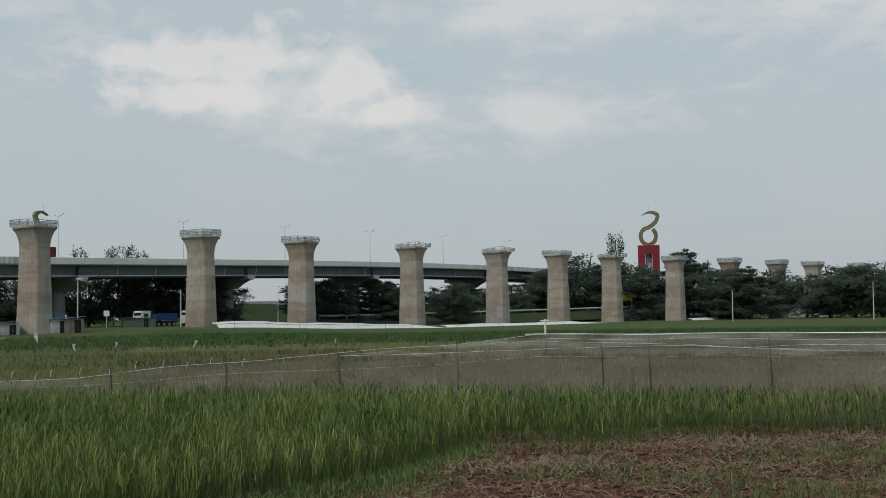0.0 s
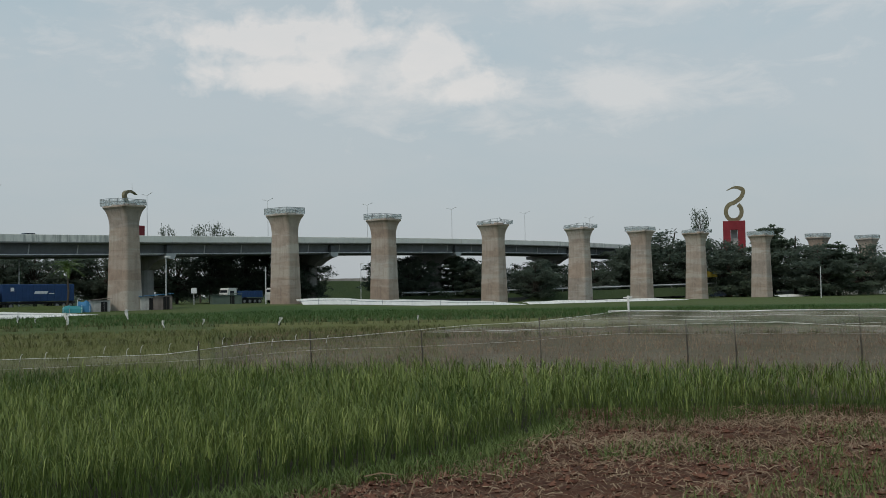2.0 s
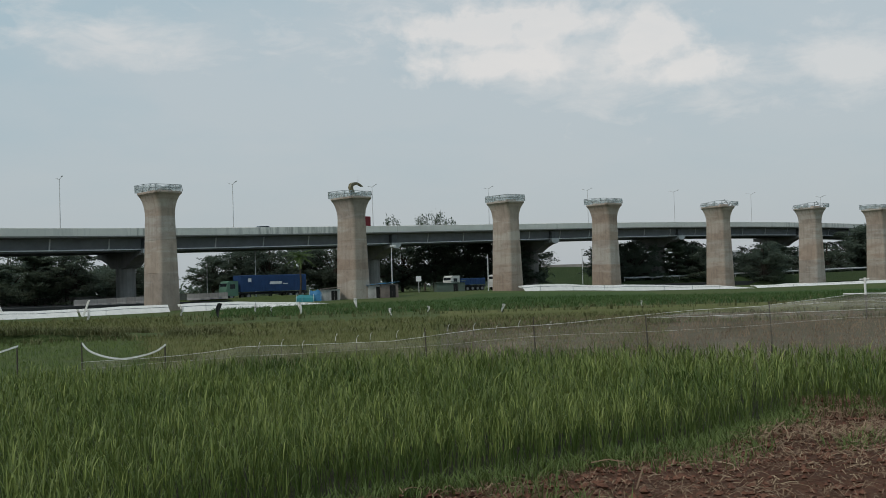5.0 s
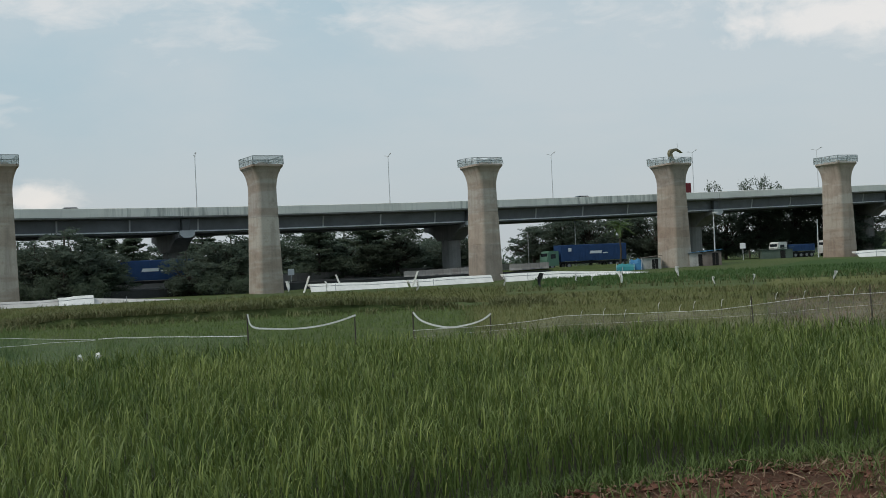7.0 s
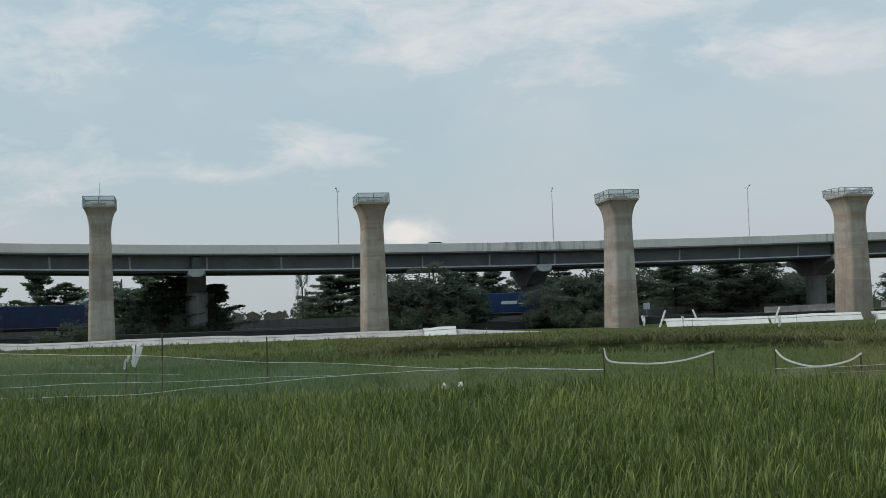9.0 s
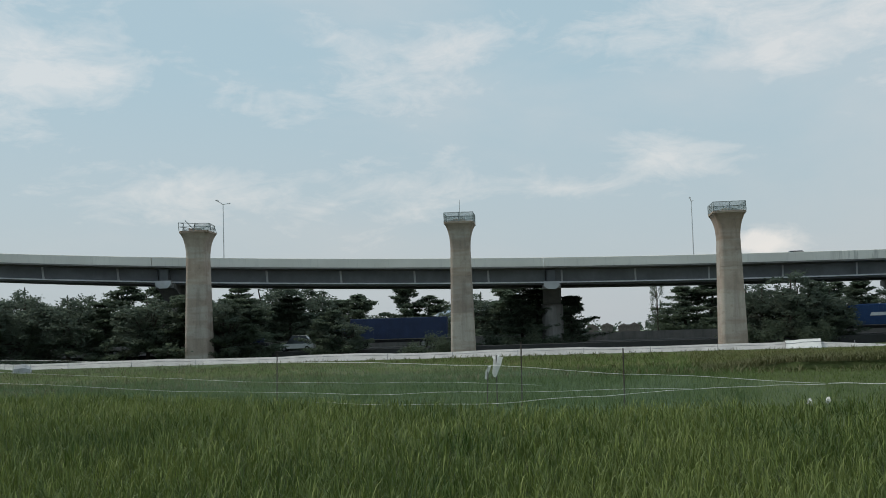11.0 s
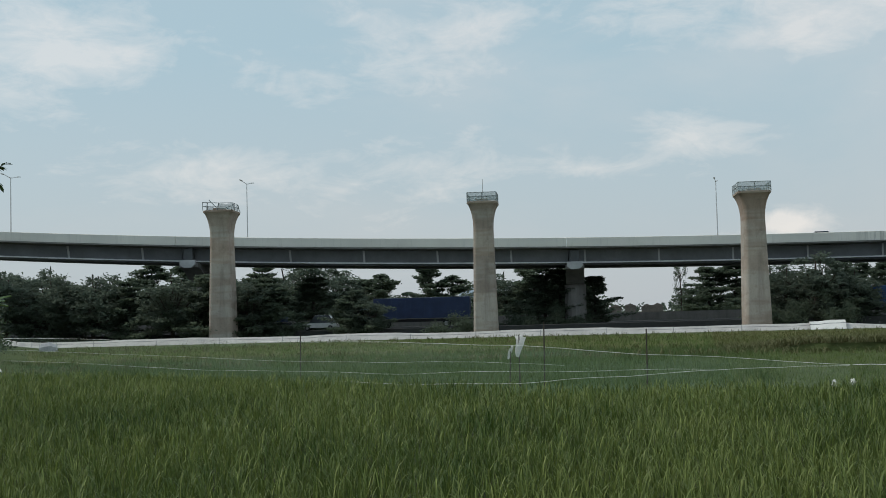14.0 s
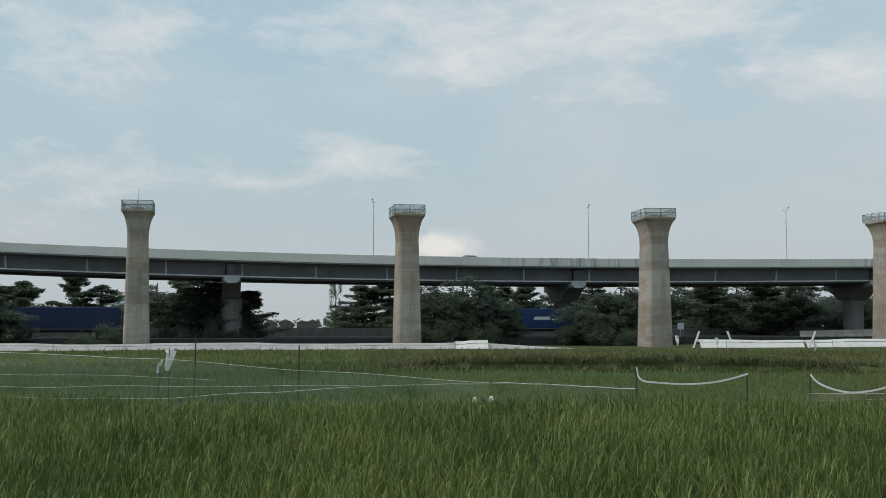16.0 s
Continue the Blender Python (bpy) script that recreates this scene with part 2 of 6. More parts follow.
M_BLACKPL = plain("black_plastic", (0.03, 0.03, 0.032), 0.5, 0, 0.3, 3.0)
M_ASPHALT = ground_mat("asphalt", (0.055, 0.055, 0.057), (0.075, 0.074, 0.072), (0.045, 0.045, 0.046), 0.3, 0.01)
M_GROUND = ground_mat("rough_grass_ground", (0.074, 0.104, 0.035), (0.098, 0.112, 0.043), (0.052, 0.070, 0.026), 0.10)
M_SOIL = ground_mat("red_soil", (0.125, 0.058, 0.038), (0.090, 0.043, 0.030), (0.175, 0.115, 0.075), 0.9, 0.10)
M_MUD = ground_mat("paddy_mud", (0.045, 0.042, 0.028), (0.035, 0.038, 0.022), (0.026, 0.026, 0.016), 0.6, 0.05)
M_BROWNF = ground_mat("brown_stubble", (0.118, 0.092, 0.064), (0.096, 0.084, 0.052), (0.075, 0.076, 0.042), 0.12)
M_OLIVE = ground_mat("olive_paddy", (0.118, 0.130, 0.042), (0.150, 0.138, 0.056), (0.072, 0.100, 0.030), 0.12)
M_GREENF = ground_mat("green_paddy", (0.050, 0.092, 0.027), (0.068, 0.104, 0.034), (0.036, 0.066, 0.021), 0.10)
M_SLOPE = ground_mat("shaggy_slope_grass", (0.040, 0.060, 0.026), (0.052, 0.070, 0.030), (0.028, 0.042, 0.018), 0.16, 0.2)

M_RICE = leaf_mat("rice_leaf", ((0.0, (0.036, 0.068, 0.013)), (0.5, (0.070, 0.120, 0.022)), (0.76, (0.158, 0.212, 0.040)), (0.95, (0.340, 0.380, 0.112))), 0.24, 0.52, 0.42, 0.25)
M_STEM = leaf_mat("rice_stem", ((0.0, (0.064, 0.104, 0.024)), (0.5, (0.088, 0.134, 0.032)), (1.0, (0.130, 0.165, 0.045))), 0.35, 0.6, 0.08)
M_TUFT = leaf_mat("field_grass", ((0.0, (0.085, 0.135, 0.034)), (0.5, (0.130, 0.185, 0.050)), (1.0, (0.190, 0.225, 0.075))), 0.25, 0.6)
M_NETCROP = leaf_mat("netted_rice", ((0.0, (0.058, 0.104, 0.028)), (0.5, (0.088, 0.142, 0.038)), (1.0, (0.132, 0.176, 0.055))), 0.25, 0.6)
M_OLTUFT = leaf_mat("olive_rice", ((0.0, (0.110, 0.132, 0.040)), (0.5, (0.150, 0.160, 0.054)), (1.0, (0.205, 0.185, 0.082))), 0.25, 0.6)
M_DEEPG = leaf_mat("young_rice", ((0.0, (0.040, 0.085, 0.022)), (0.5, (0.062, 0.120, 0.030)), (1.0, (0.100, 0.150, 0.042))), 0.25, 0.6)
M_WEED = leaf_mat("wild_grass", ((0.0, (0.085, 0.106, 0.038)), (0.5, (0.132, 0.144, 0.056)), (1.0, (0.200, 0.175, 0.088))), 0.2, 0.7)
M_STRAW = leaf_mat("dry_straw", ((0.0, (0.105, 0.055, 0.034)), (0.6, (0.18, 0.110, 0.068)), (1.0, (0.46, 0.35, 0.23))), 0.1, 0.8)
# leaves of the far trees and bushes: aerial haze is lightened into both colours
M_HAZELEAF = leaf_mat("hazed_tree_leaf", ((0.0, (0.100, 0.130, 0.094)), (0.5, (0.118, 0.150, 0.104)), (1.0, (0.138, 0.170, 0.110))), 0.65)
M_HAZELEAFB = leaf_mat("hazed_dense_leaf", ((0.0, (0.108, 0.138, 0.110)), (0.5, (0.128, 0.158, 0.120)), (1.0, (0.146, 0.176, 0.126))), 0.68)
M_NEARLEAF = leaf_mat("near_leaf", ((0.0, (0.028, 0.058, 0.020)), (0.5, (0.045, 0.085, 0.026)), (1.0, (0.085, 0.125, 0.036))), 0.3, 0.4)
M_BANANA = leaf_mat("banana_leaf", ((0.0, (0.060, 0.110, 0.025)), (0.5, (0.085, 0.150, 0.035)), (1.0, (0.140, 0.190, 0.055))), 0.35, 0.4)
M_BARK = plain("bark", (0.075, 0.062, 0.050), 0.95, 0, 0.4, 3.0)
M_CLOD = leaf_mat("soil_clod", ((0.0, (0.095, 0.038, 0.026)), (0.5, (0.155, 0.064, 0.042)), (1.0, (0.205, 0.108, 0.070))), 0.0, 0.95, 0.5)

# ---------------------------------------------------------------- building helpers


def thing(name, place, label, category, group="", heading=0.0, kind=""):
    ob = new(name)
    ob.empty_display_size = 0.3
    ob.matrix_basis = Matrix.Translation(place) @ Matrix.Rotation(heading, 4, "Z")
    return tagged(ob, label, category, group, kind)


def part(name, vf, material, parent=None, label="", smooth=False):
    me = bpy.data.meshes.new(name)
    me.from_pydata(vf[0], [], vf[1])
    if smooth:
        me.polygons.foreach_set("use_smooth", [True] * len(me.polygons))
    me.materials.append(material)
    ob = new(name, me)
    ob.parent = parent
    return tagged(ob, label)


def join(*pieces):
    vs, fs = [], []
    for v, f in pieces:
        k = len(vs)
        vs += [tuple(p) for p in v]
        fs += [tuple(i + k for i in q) for q in f]
    return vs, fs


def box(cx, cy, z0, sx, sy, sz, c=0.0, turn=0.0):
    """A box standing at z0 with its upright and top edges cut by c."""
    c = min(c, sx * 0.45, sy * 0.45, sz * 0.45)
    hx, hy = sx / 2, sy / 2

    def ring(k, z):
        pts = [(hx - k, -hy), (hx, -hy + k), (hx, hy - k), (hx - k, hy), (-hx + k, hy), (-hx, hy - k), (-hx, -hy + k), (-hx + k, -hy)] if c else \
              [(hx, -hy), (hx, hy), (-hx, hy), (-hx, -hy)]
        return [(x, y, z) for x, y in pts]
    if c:
        rings = [ring(c, z0), ring(c, z0 + sz - c), [(x * (hx - c) / hx, y * (hy - c) / hy, z0 + sz) for x, y, _ in ring(c, 0)]]
    else:
        rings = [ring(0, z0), ring(0, z0 + sz)]
    vs = [p for r in rings for p in r]
    n = len(rings[0])
    fs = [(i * n + j, i * n + (j + 1) % n, (i + 1) * n + (j + 1) % n, (i + 1) * n + j) for i in range(len(rings) - 1) for j in range(n)]
    fs += [tuple(range(n - 1, -1, -1)), tuple(range(len(vs) - n, len(vs)))]
    ct, st = math.cos(turn), math.sin(turn)
    return [(cx + x * ct - y * st, cy + x * st + y * ct, z) for x, y, z in vs], fs


def loft(rings, closed=True):
    n = len(rings[0])
    vs = [tuple(p) for r in rings for p in r]
    fs = [(i * n + j, i * n + (j + 1) % n, (i + 1) * n + (j + 1) % n, (i + 1) * n + j) for i in range(len(rings) - 1) for j in range(n if closed else n - 1)]
    if closed:
        fs += [tuple(range(n - 1, -1, -1)), tuple(range(len(vs) - n, len(vs)))]
    return vs, fs


def tube(pts, r0, r1=None, sides=6):
    r1 = r0 if r1 is None else r1
    pts = [Vector(p) for p in pts]
    rings = []
    for i, p in enumerate(pts):
        t = (pts[min(i + 1, len(pts) - 1)] - pts[max(i - 1, 0)]).normalized()
        a = t.orthogonal().normalized() if abs(t.z) > 0.9 else t.cross(Vector((0, 0, 1))).normalized()
        if abs(t.z) > 0.9:
            a = (Vector((1, 0, 0)) - t * t.x).normalized()
        b = t.cross(a)
        r = r0 + (r1 - r0) * i / (len(pts) - 1)
        rings.append([p + a * (r * math.cos(2 * math.pi * k / sides)) + b * (r * math.sin(2 * math.pi * k / sides)) for k in range(sides)])
    return loft(rings)


def octagon(a, b, c, z):
    return [(a - c, -b, z), (a, -b + c, z), (a, b - c, z), (a - c, b, z), (-a + c, b, z), (-a, b - c, z), (-a, -b + c, z), (-a + c, -b, z)]


def rounded(a, b, r, z, n=5):
    """A rectangle of half sides a, b with rounded corners, at height z."""
    pts = []
    for cx, cy, t0 in ((a - r, -b + r, -90), (a - r, b - r, 0), (-a + r, b - r, 90), (-a + r, -b + r, 180)):
        for k in range(n + 1):
            t = radians(t0 + 90 * k / n)
            pts.append((cx + r * math.cos(t), cy + r * math.sin(t), z))
    return pts


def smooth01(x, lo, hi):
    t = np.clip((np.asarray(x, float) - lo) / (hi - lo), 0, 1)
    return t * t * (3 - 2 * t)


# ---------------------------------------------------------------- the lie of the land
def height(x, y):
    """Ground level: flat paddies, a slight rise to the north and a bank under the eye."""
    r = np.hypot(x, y)
    az = np.degrees(np.arctan2(-np.asarray(x, float), np.asarray(y, float)))
    z = 1.15 * smooth01(y, 118, 190) * smooth01(az, 1.0, 12.0) + 0.85 * (1 - smooth01(r, 2.5, 9.0)) + 1.5 * smooth01(az, 85.5, 89.5) * smooth01(r, 66, 92)
    return z


def heightv(p):
    return float(height(p[0], p[1]))


# the railway's line of piers: u along it, v away from the eye
LINE = radians(53.085)
AX, AY = math.cos(LINE), math.sin(LINE)


def pier_v(u):
    return -4.415e-4 * u * u + 0.10363 * u + 135.43


def along(u, off=0.0, z=None):
    v = pier_v(u) + off
    p = Vector((u * AX - v * AY, u * AY + v * AX, 0.0))
    p.z = heightv(p) if z is None else z
    return p


def line_turn(u):
    return LINE + math.atan(-8.83e-4 * u + 0.10363)


def sheet(name, xs, ys, to_xy, material, lift, label, category, parent=None):
    """A sheet of ground over a grid of two parameters."""
    vs, fs = [], []
    for i in xs:
        for j in ys:
            x, y = to_xy(i, j)
            vs.append((x, y, float(height(x, y)) + lift))
    n = len(ys)
    for i in range(len(xs) - 1):
        for j in range(n - 1):
            fs.append((i * n + j, (i + 1) * n + j, (i + 1) * n + j + 1, i * n + j + 1))
    ob = part(name, (vs, fs), material, parent, "", True)
    if ob.data.polygons[0].normal.z < 0:
        ob.data.flip_normals()
    return tagged(ob, label, category, "", "structure")


def polar(a, r):
    return -r * math.sin(radians(a)), r * math.cos(radians(a))


rings = [0.0, 1, 2, 3, 4, 5, 6, 7, 8, 9, 11, 14, 18, 24, 32, 45, 60, 80, 100, 115, 125, 135, 145, 155, 165, 175, 185, 195, 210, 240, 300, 400, 600, 1000, 1800, 3500]
sheet("ground", [k * 5.0 for k in range(73)], rings, polar, M_GROUND, 0.0, "rough green grassland between the paddies, reaching the horizon", "ground")


def sector(name, a0, a1, r0, r1, material, lift, label):
    """A paddy bounded by two headings and two distances; r may depend on the heading."""
    f0 = r0 if callable(r0) else (lambda a: r0)
    f1 = r1 if callable(r1) else (lambda a: r1)
    k = [i / 16 for i in range(17)]
    return sheet(name, [a0 + (a1 - a0) * i / 28 for i in range(29)], k, lambda a, s: polar(a, f0(a) + (f1(a) - f0(a)) * s), material, lift, label, "field")


# the far edge of the near rice, by heading
EDGE_A = [-30, -16, 2, 18, 27, 44, 61, 73, 86, 100]
EDGE_R = [24.6, 25.6, 28.0, 29.5, 28.4, 27.6, 26.6, 34.0, 45.0, 52.0]


def edge(a):
    return float(np.interp(a, EDGE_A, EDGE_R))


sector("rice_paddy_mud", -30, 104, 6.5, edge, M_MUD, 0.012, "dark wet mud under the rice")
sector("brown_field", -32, 15, lambda a: edge(a) + 0.5, lambda a: 78 - 0.6 * abs(a), M_BROWNF, 0.016, "brown stubble field under a bird net")
sector("olive_field", 15.2, 29, lambda a: edge(a) + 0.5, lambda a: 86 - 0.3 * abs(a - 30), M_OLIVE, 0.016, "olive ripening paddy")
sector("muddy_green_field", 29.2, 52, lambda a: edge(a) + 0.5, 65.5, M_GROUND, 0.016, "dull green paddy below a weedy bund")
sector("bund_top_field", 29.2, 50, 70, 116, M_OLIVE, 0.020, "olive grass on the flat behind the weedy bund")
sector("far_olive_field", -8, 15, 79, 104, M_OLIVE, 0.020, "strip of olive ripening paddy")
sector("green_field", -34, 26, lambda a: 106 if a > -8 else 80, lambda a: 150 if a > 15 else 172, M_GREENF, 0.024, "strip of deep green young paddy")
sector("netted_field", 52.2, 104, lambda a: edge(a) + 0.5, 74, M_GREENF, 0.016, "green paddy under a bird net")
sector("yellow_field", 50, 104, 74.5, 116, M_OLIVE, 0.020, "yellowish green paddy before the white sheeting")

# red soil bed beside the rice: its left side runs along the crop's edge
SOIL_L = [(7.0, -5.8), (10.5, -5.3), (12.8, -3.9), (14.0, -2.85), (15.8, -1.55), (16.8, -0.7), (18.9, 0.05), (20.0, 0.5)]      # y, x of the crop's edge


def soil_left(y):
    return float(np.interp(y, [p[0] for p in SOIL_L], [p[1] for p in SOIL_L]))


def soil_z(x, y):
    return 0.03 + 0.09 * noise.noise(Vector((x * 0.5, y * 0.7, 3.1))) + 0.05 * noise.noise(Vector((x * 2.1, y * 2.3, 7.7)))


sv, sf = [], []
NSY, NSX = 90, 90
for i in range(NSY):
    y = 6.0 + 18.2 * i / (NSY - 1)
    for j in range(NSX):
        s = j / (NSX - 1)
        x = soil_left(y) + (16 - soil_left(y)) * s
        rim = min(1, s * 8, (24.2 - y) * 0.7)
        sv.append((x, y, max(0.014, float(height(x, y)) + 0.016 + max(0.0, soil_z(x, y) * max(0, rim)))))
for i in range(NSY - 1):
    for j in range(NSX - 1):
        sf.append((i * NSX + j, i * NSX + j + 1, (i + 1) * NSX + j + 1, (i + 1) * NSX + j))
tagged(part("soil_bed", (sv, sf), M_SOIL, None, "", True), "bare reddish soil bed with clods and dry straw", "soil", "", "structure")


# ---------------------------------------------------------------- crops
rng = np.random.default_rng(7)


def blades(name, base, per, length, width, lean, material, label, category, segs=3, spread=0.05, droop=0.55, rise=(0.0, 0.0)):
    """Tufts of bent, tapering leaf blades standing at the places in base (n x 3), all in one mesh."""
    n = len(base) * per
    root = np.repeat(base, per, axis=0) + np.c_[rng.normal(0, spread, (n, 2)), rng.uniform(rise[0], rise[1], n)]
    a = rng.uniform(0, 2 * np.pi, n)
    out = np.c_[np.cos(a), np.sin(a), np.zeros(n)]
    side = np.c_[-np.sin(a), np.cos(a), np.zeros(n)]
    ln = rng.uniform(length[0], length[1], n)[:, None]
    le = rng.uniform(lean[0], lean[1], n)[:, None]
    dr = rng.uniform(0.1, droop, n)[:, None]
    wd = width * rng.uniform(0.7, 1.3, n)[:, None]
    verts, faces = [], []
    idx = np.arange(n)
    per_v = 2 * segs + 1
    v = np.zeros((n, per_v, 3))
    for k in range(segs + 1):
        s = k / segs
        p = root + out * (ln * (le * s + dr * s ** 3 * 0.7)) + np.array([0, 0, 1.0]) * (ln * (s - dr * s ** 3 * 0.45))
        w = wd * (0.55 + 0.9 * s - 1.45 * s * s) if k < segs else 0
        if k < segs:
            v[:, 2 * k], v[:, 2 * k + 1] = p - side * w, p + side * w
        else:
            v[:, 2 * k] = p
    off = (idx * per_v)[:, None]
    quads = np.concatenate([off + np.array([2 * k, 2 * k + 1, 2 * k + 3, 2 * k + 2]) for k in range(segs - 1)]) if segs > 1 else np.zeros((0, 4), int)
    tris = off + np.array([2 * segs - 2, 2 * segs - 1, 2 * segs])
    me = bpy.data.meshes.new(name)
    loops = np.concatenate([quads.ravel(), tris.ravel()]).astype(np.int32)
    me.vertices.add(n * per_v)
    me.vertices.foreach_set("co", v.reshape(-1))
    me.loops.add(len(loops))
    me.loops.foreach_set("vertex_index", loops)
    nf = len(quads) + len(tris)
    me.polygons.add(nf)
    starts = np.concatenate([np.arange(len(quads)) * 4, len(quads) * 4 + np.arange(len(tris)) * 3]).astype(np.int32)
    me.polygons.foreach_set("loop_start", starts)
    me.update(calc_edges=True)
    me.materials.append(material)
    return tagged(new(name, me), label, category, "", "stuff")


def scatter(n, a0, a1, r0, r1, keep=None):
    """n places spread evenly over a sector."""
    a = rng.uniform(a0, a1, n)
    r = np.sqrt(rng.uniform(0, 1, n) * (r1 ** 2 - r0 ** 2) + r0 ** 2)
    x, y = -r * np.sin(np.radians(a)), r * np.cos(np.radians(a))
    ok = np.ones(n, bool) if keep is None else keep(a, r, x, y)
    x, y = x[ok], y[ok]
    return np.c_[x, y, height(x, y)]


YTOP = 20.2
# transplanted rice: hills on a slightly irregular grid
gx, gy = np.meshgrid(np.arange(-52, 16, 0.27), np.arange(-8, 32, 0.27))
gx, gy = gx.ravel() + rng.normal(0, 0.045, gx.size), gy.ravel() + rng.normal(0, 0.045, gx.size)
ga, gr = np.degrees(np.arctan2(-gx, gy)), np.hypot(gx, gy)
sl = np.interp(gy, [p[0] for p in SOIL_L], [p[1] for p in SOIL_L])
grow = (gr < np.interp(ga, EDGE_A, EDGE_R)) & (gr > 7.6) & (ga < 97) & (ga > -26) & ((gx < sl - 0.05) | (gy > YTOP + 0.6 * np.clip(gx - 2.9, 0, 2.0) + 0.15 * np.sin(gx * 1.9)))
grow &= ~((gy < 7) & (gx > -5.8))
hills = np.c_[gx, gy, rng.uniform(-0.17, 0.0, gx.size)][grow]
hr = np.hypot(hills[:, 0], hills[:, 1])
near, far = hills[hr < 19], hills[hr >= 19]
blades("rice_stems", near, 6, (0.5, 0.85), 0.013, (0.0, 0.22), M_STEM, "dense dark green rice stems", "rice", 2, 0.04, 0.4)
blades("rice_leaves", near, 16, (0.16, 0.36), 0.0085, (0.02, 0.34), M_RICE, "fresh green rice leaves with yellowing tips", "rice", 3, 0.042, 0.9, (0.38, 0.76))
blades("rice_stems", far, 5, (0.5, 0.85), 0.016, (0.0, 0.22), M_STEM, "dense dark green rice stems", "rice", 1, 0.045, 0.4)
blades("rice_leaves", far, 12, (0.18, 0.38), 0.0120, (0.02, 0.36), M_RICE, "fresh green rice leaves with yellowing tips", "rice", 2, 0.05, 0.8, (0.38, 0.76))

# ---------------------------------------------------------------- railway piers
PIERS_U = [-87.0, -55.8, -25.3, 4.9, 34.7, 64.7, 94.9, 124.9, 147.3, 176.6, 203.3, 224.7, 245.5, 272.4, 298.2, 321.9, 341.0, 366.7]
TOP = 15.4
M_MESHNET = Mat("safety_mesh", 0.7)
M_MESHNET.colour(M_MESHNET.mix(M_MESHNET.noise(3.0, 4, 0.6, M_MESHNET.coords()), (0.30, 0.36, 0.36), (0.46, 0.51, 0.51)))
M_MESHNET.alpha(0.36)
M_MESHNET = M_MESHNET.m


def pier(style, seed):
    """A tall tapering pier with a flared head and a railed working platform."""
    r = random.Random(seed)
    ob = thing("viaduct_pier", (0, 0, 0), "unfinished tall concrete railway pier with flared head and railed platform", "pier", "viaduct piers")
    h = 15.6
    half = lambda z: (1.56 - 0.32 * min(1, z / 12.3), 2.36 - 0.28 * min(1, z / 12.3))
    cuts = [0.0, 5.0, 9.2, 12.3]
    for z0, z1 in zip(cuts, cuts[1:]):
        (a0, b0), (a1, b1) = half(z0), half(z1)
        g, n = 0.03, 0.03
        part("shaft", loft([rounded(a0 - n, b0 - n, 0.5, z0), rounded(a0, b0, 0.5, z0 + g), rounded(a1, b1, 0.5, z1 - g), rounded(a1 - n, b1 - n, 0.5, z1)]), M_PIER, ob)
    rr = []
    for k in range(13):
        s = k / 12
        e = 0.55 * (1 - math.sqrt(max(0.0, 1 - (s * 0.985) ** 2))) / 0.83 + 0.45 * s ** 2.4
        a, b = half(12.3)
        rr.append(rounded(a + 0.66 * e, b + 0.60 * e, 0.5 - 0.1 * e, 12.3 + 2.85 * s))
    part("flared_head", loft(rr), M_PIER, ob)
    a, b = max(q[0] for q in rr[-1]), max(q[1] for q in rr[-1])
    part("head_slab", loft([octagon(a, b, 0.4, 15.15), octagon(a + 0.07, b + 0.07, 0.4, 15.2), octagon(a + 0.07, b + 0.07, 0.4, 15.42), octagon(a, b, 0.4, 15.45)]), M_PIER, ob)
    for y in (-b + 1.3, b - 1.3):
        part("bearing_block", box(0, y, 15.44, 1.6, 1.0, 0.32, 0.05), M_PIER, ob)
    # railing
    sag = {"tidy": 0.02, "bent": 0.22, "broken": 0.45}[style]
    ring = [(-a, -b), (0, -b), (a, -b), (a, -b / 3), (a, b / 3), (a, b), (0, b), (-a, b), (-a, b / 3), (-a, -b / 3)]
    tops = []
    for x, y in ring:
        t = (x + r.uniform(-sag, sag), y + r.uniform(-sag, sag), 15.45 + 1.0 - r.uniform(0, sag))
        tops.append(t)
        part("railing_post", tube([(x, y, 15.4), t], 0.045, 0.045, 5), M_RAIL, ob)
    for k, t in enumerate(tops):
        q = tops[(k + 1) % len(tops)]
        if style == "broken" and k in (2, 6):
            q = (q[0], q[1], q[2] - 0.8)
        mid = lambda p, s: (p[0], p[1], 15.45 + (p[2] - 15.45) * s)
        part("top_rail", tube([t, q], 0.035, 0.035, 4), M_RAIL, ob)
        part("mid_rail", tube([mid(t, 0.5), mid(q, 0.5)], 0.028, 0.028, 4), M_RAIL, ob)
        if style != "broken" or k % 3:
            lo0, lo1 = (t[0], t[1], 15.46), (q[0], q[1], 15.46)
            c = [tuple((t[i] + q[i]) / 2 for i in range(3)), tuple((lo0[i] + lo1[i]) / 2 for i in range(3))]
            c[0] = (c[0][0], c[0][1], c[0][2] - r.uniform(0, sag * 1.2))
            th = 0.012
            f = lambda p, d: (p[0] * (1 + d / 3), p[1] * (1 + d / 5), p[2])
            v = [f(p, 0) for p in (lo0, c[1], lo1, q, c[0], t)] + [f(p, th) for p in (lo0, c[1], lo1, q, c[0], t)]
            part("mesh_screen", (v, [(0, 1, 4, 5), (1, 2, 3, 4), (7, 6, 11, 10), (8, 7, 10, 9)]), M_MESHNET, ob, "sagging grey safety mesh")
    if style == "broken":
        for k in range(5):
            p = Vector((r.uniform(-a, a), r.uniform(-b, b), 15.5))
            part("loose_pole", tube([p, p + Vector((r.uniform(-1.5, 1.5), r.uniform(-2, 2), r.uniform(0.3, 1.2)))], 0.05, 0.05, 5), M_RAIL, ob)
    return ob


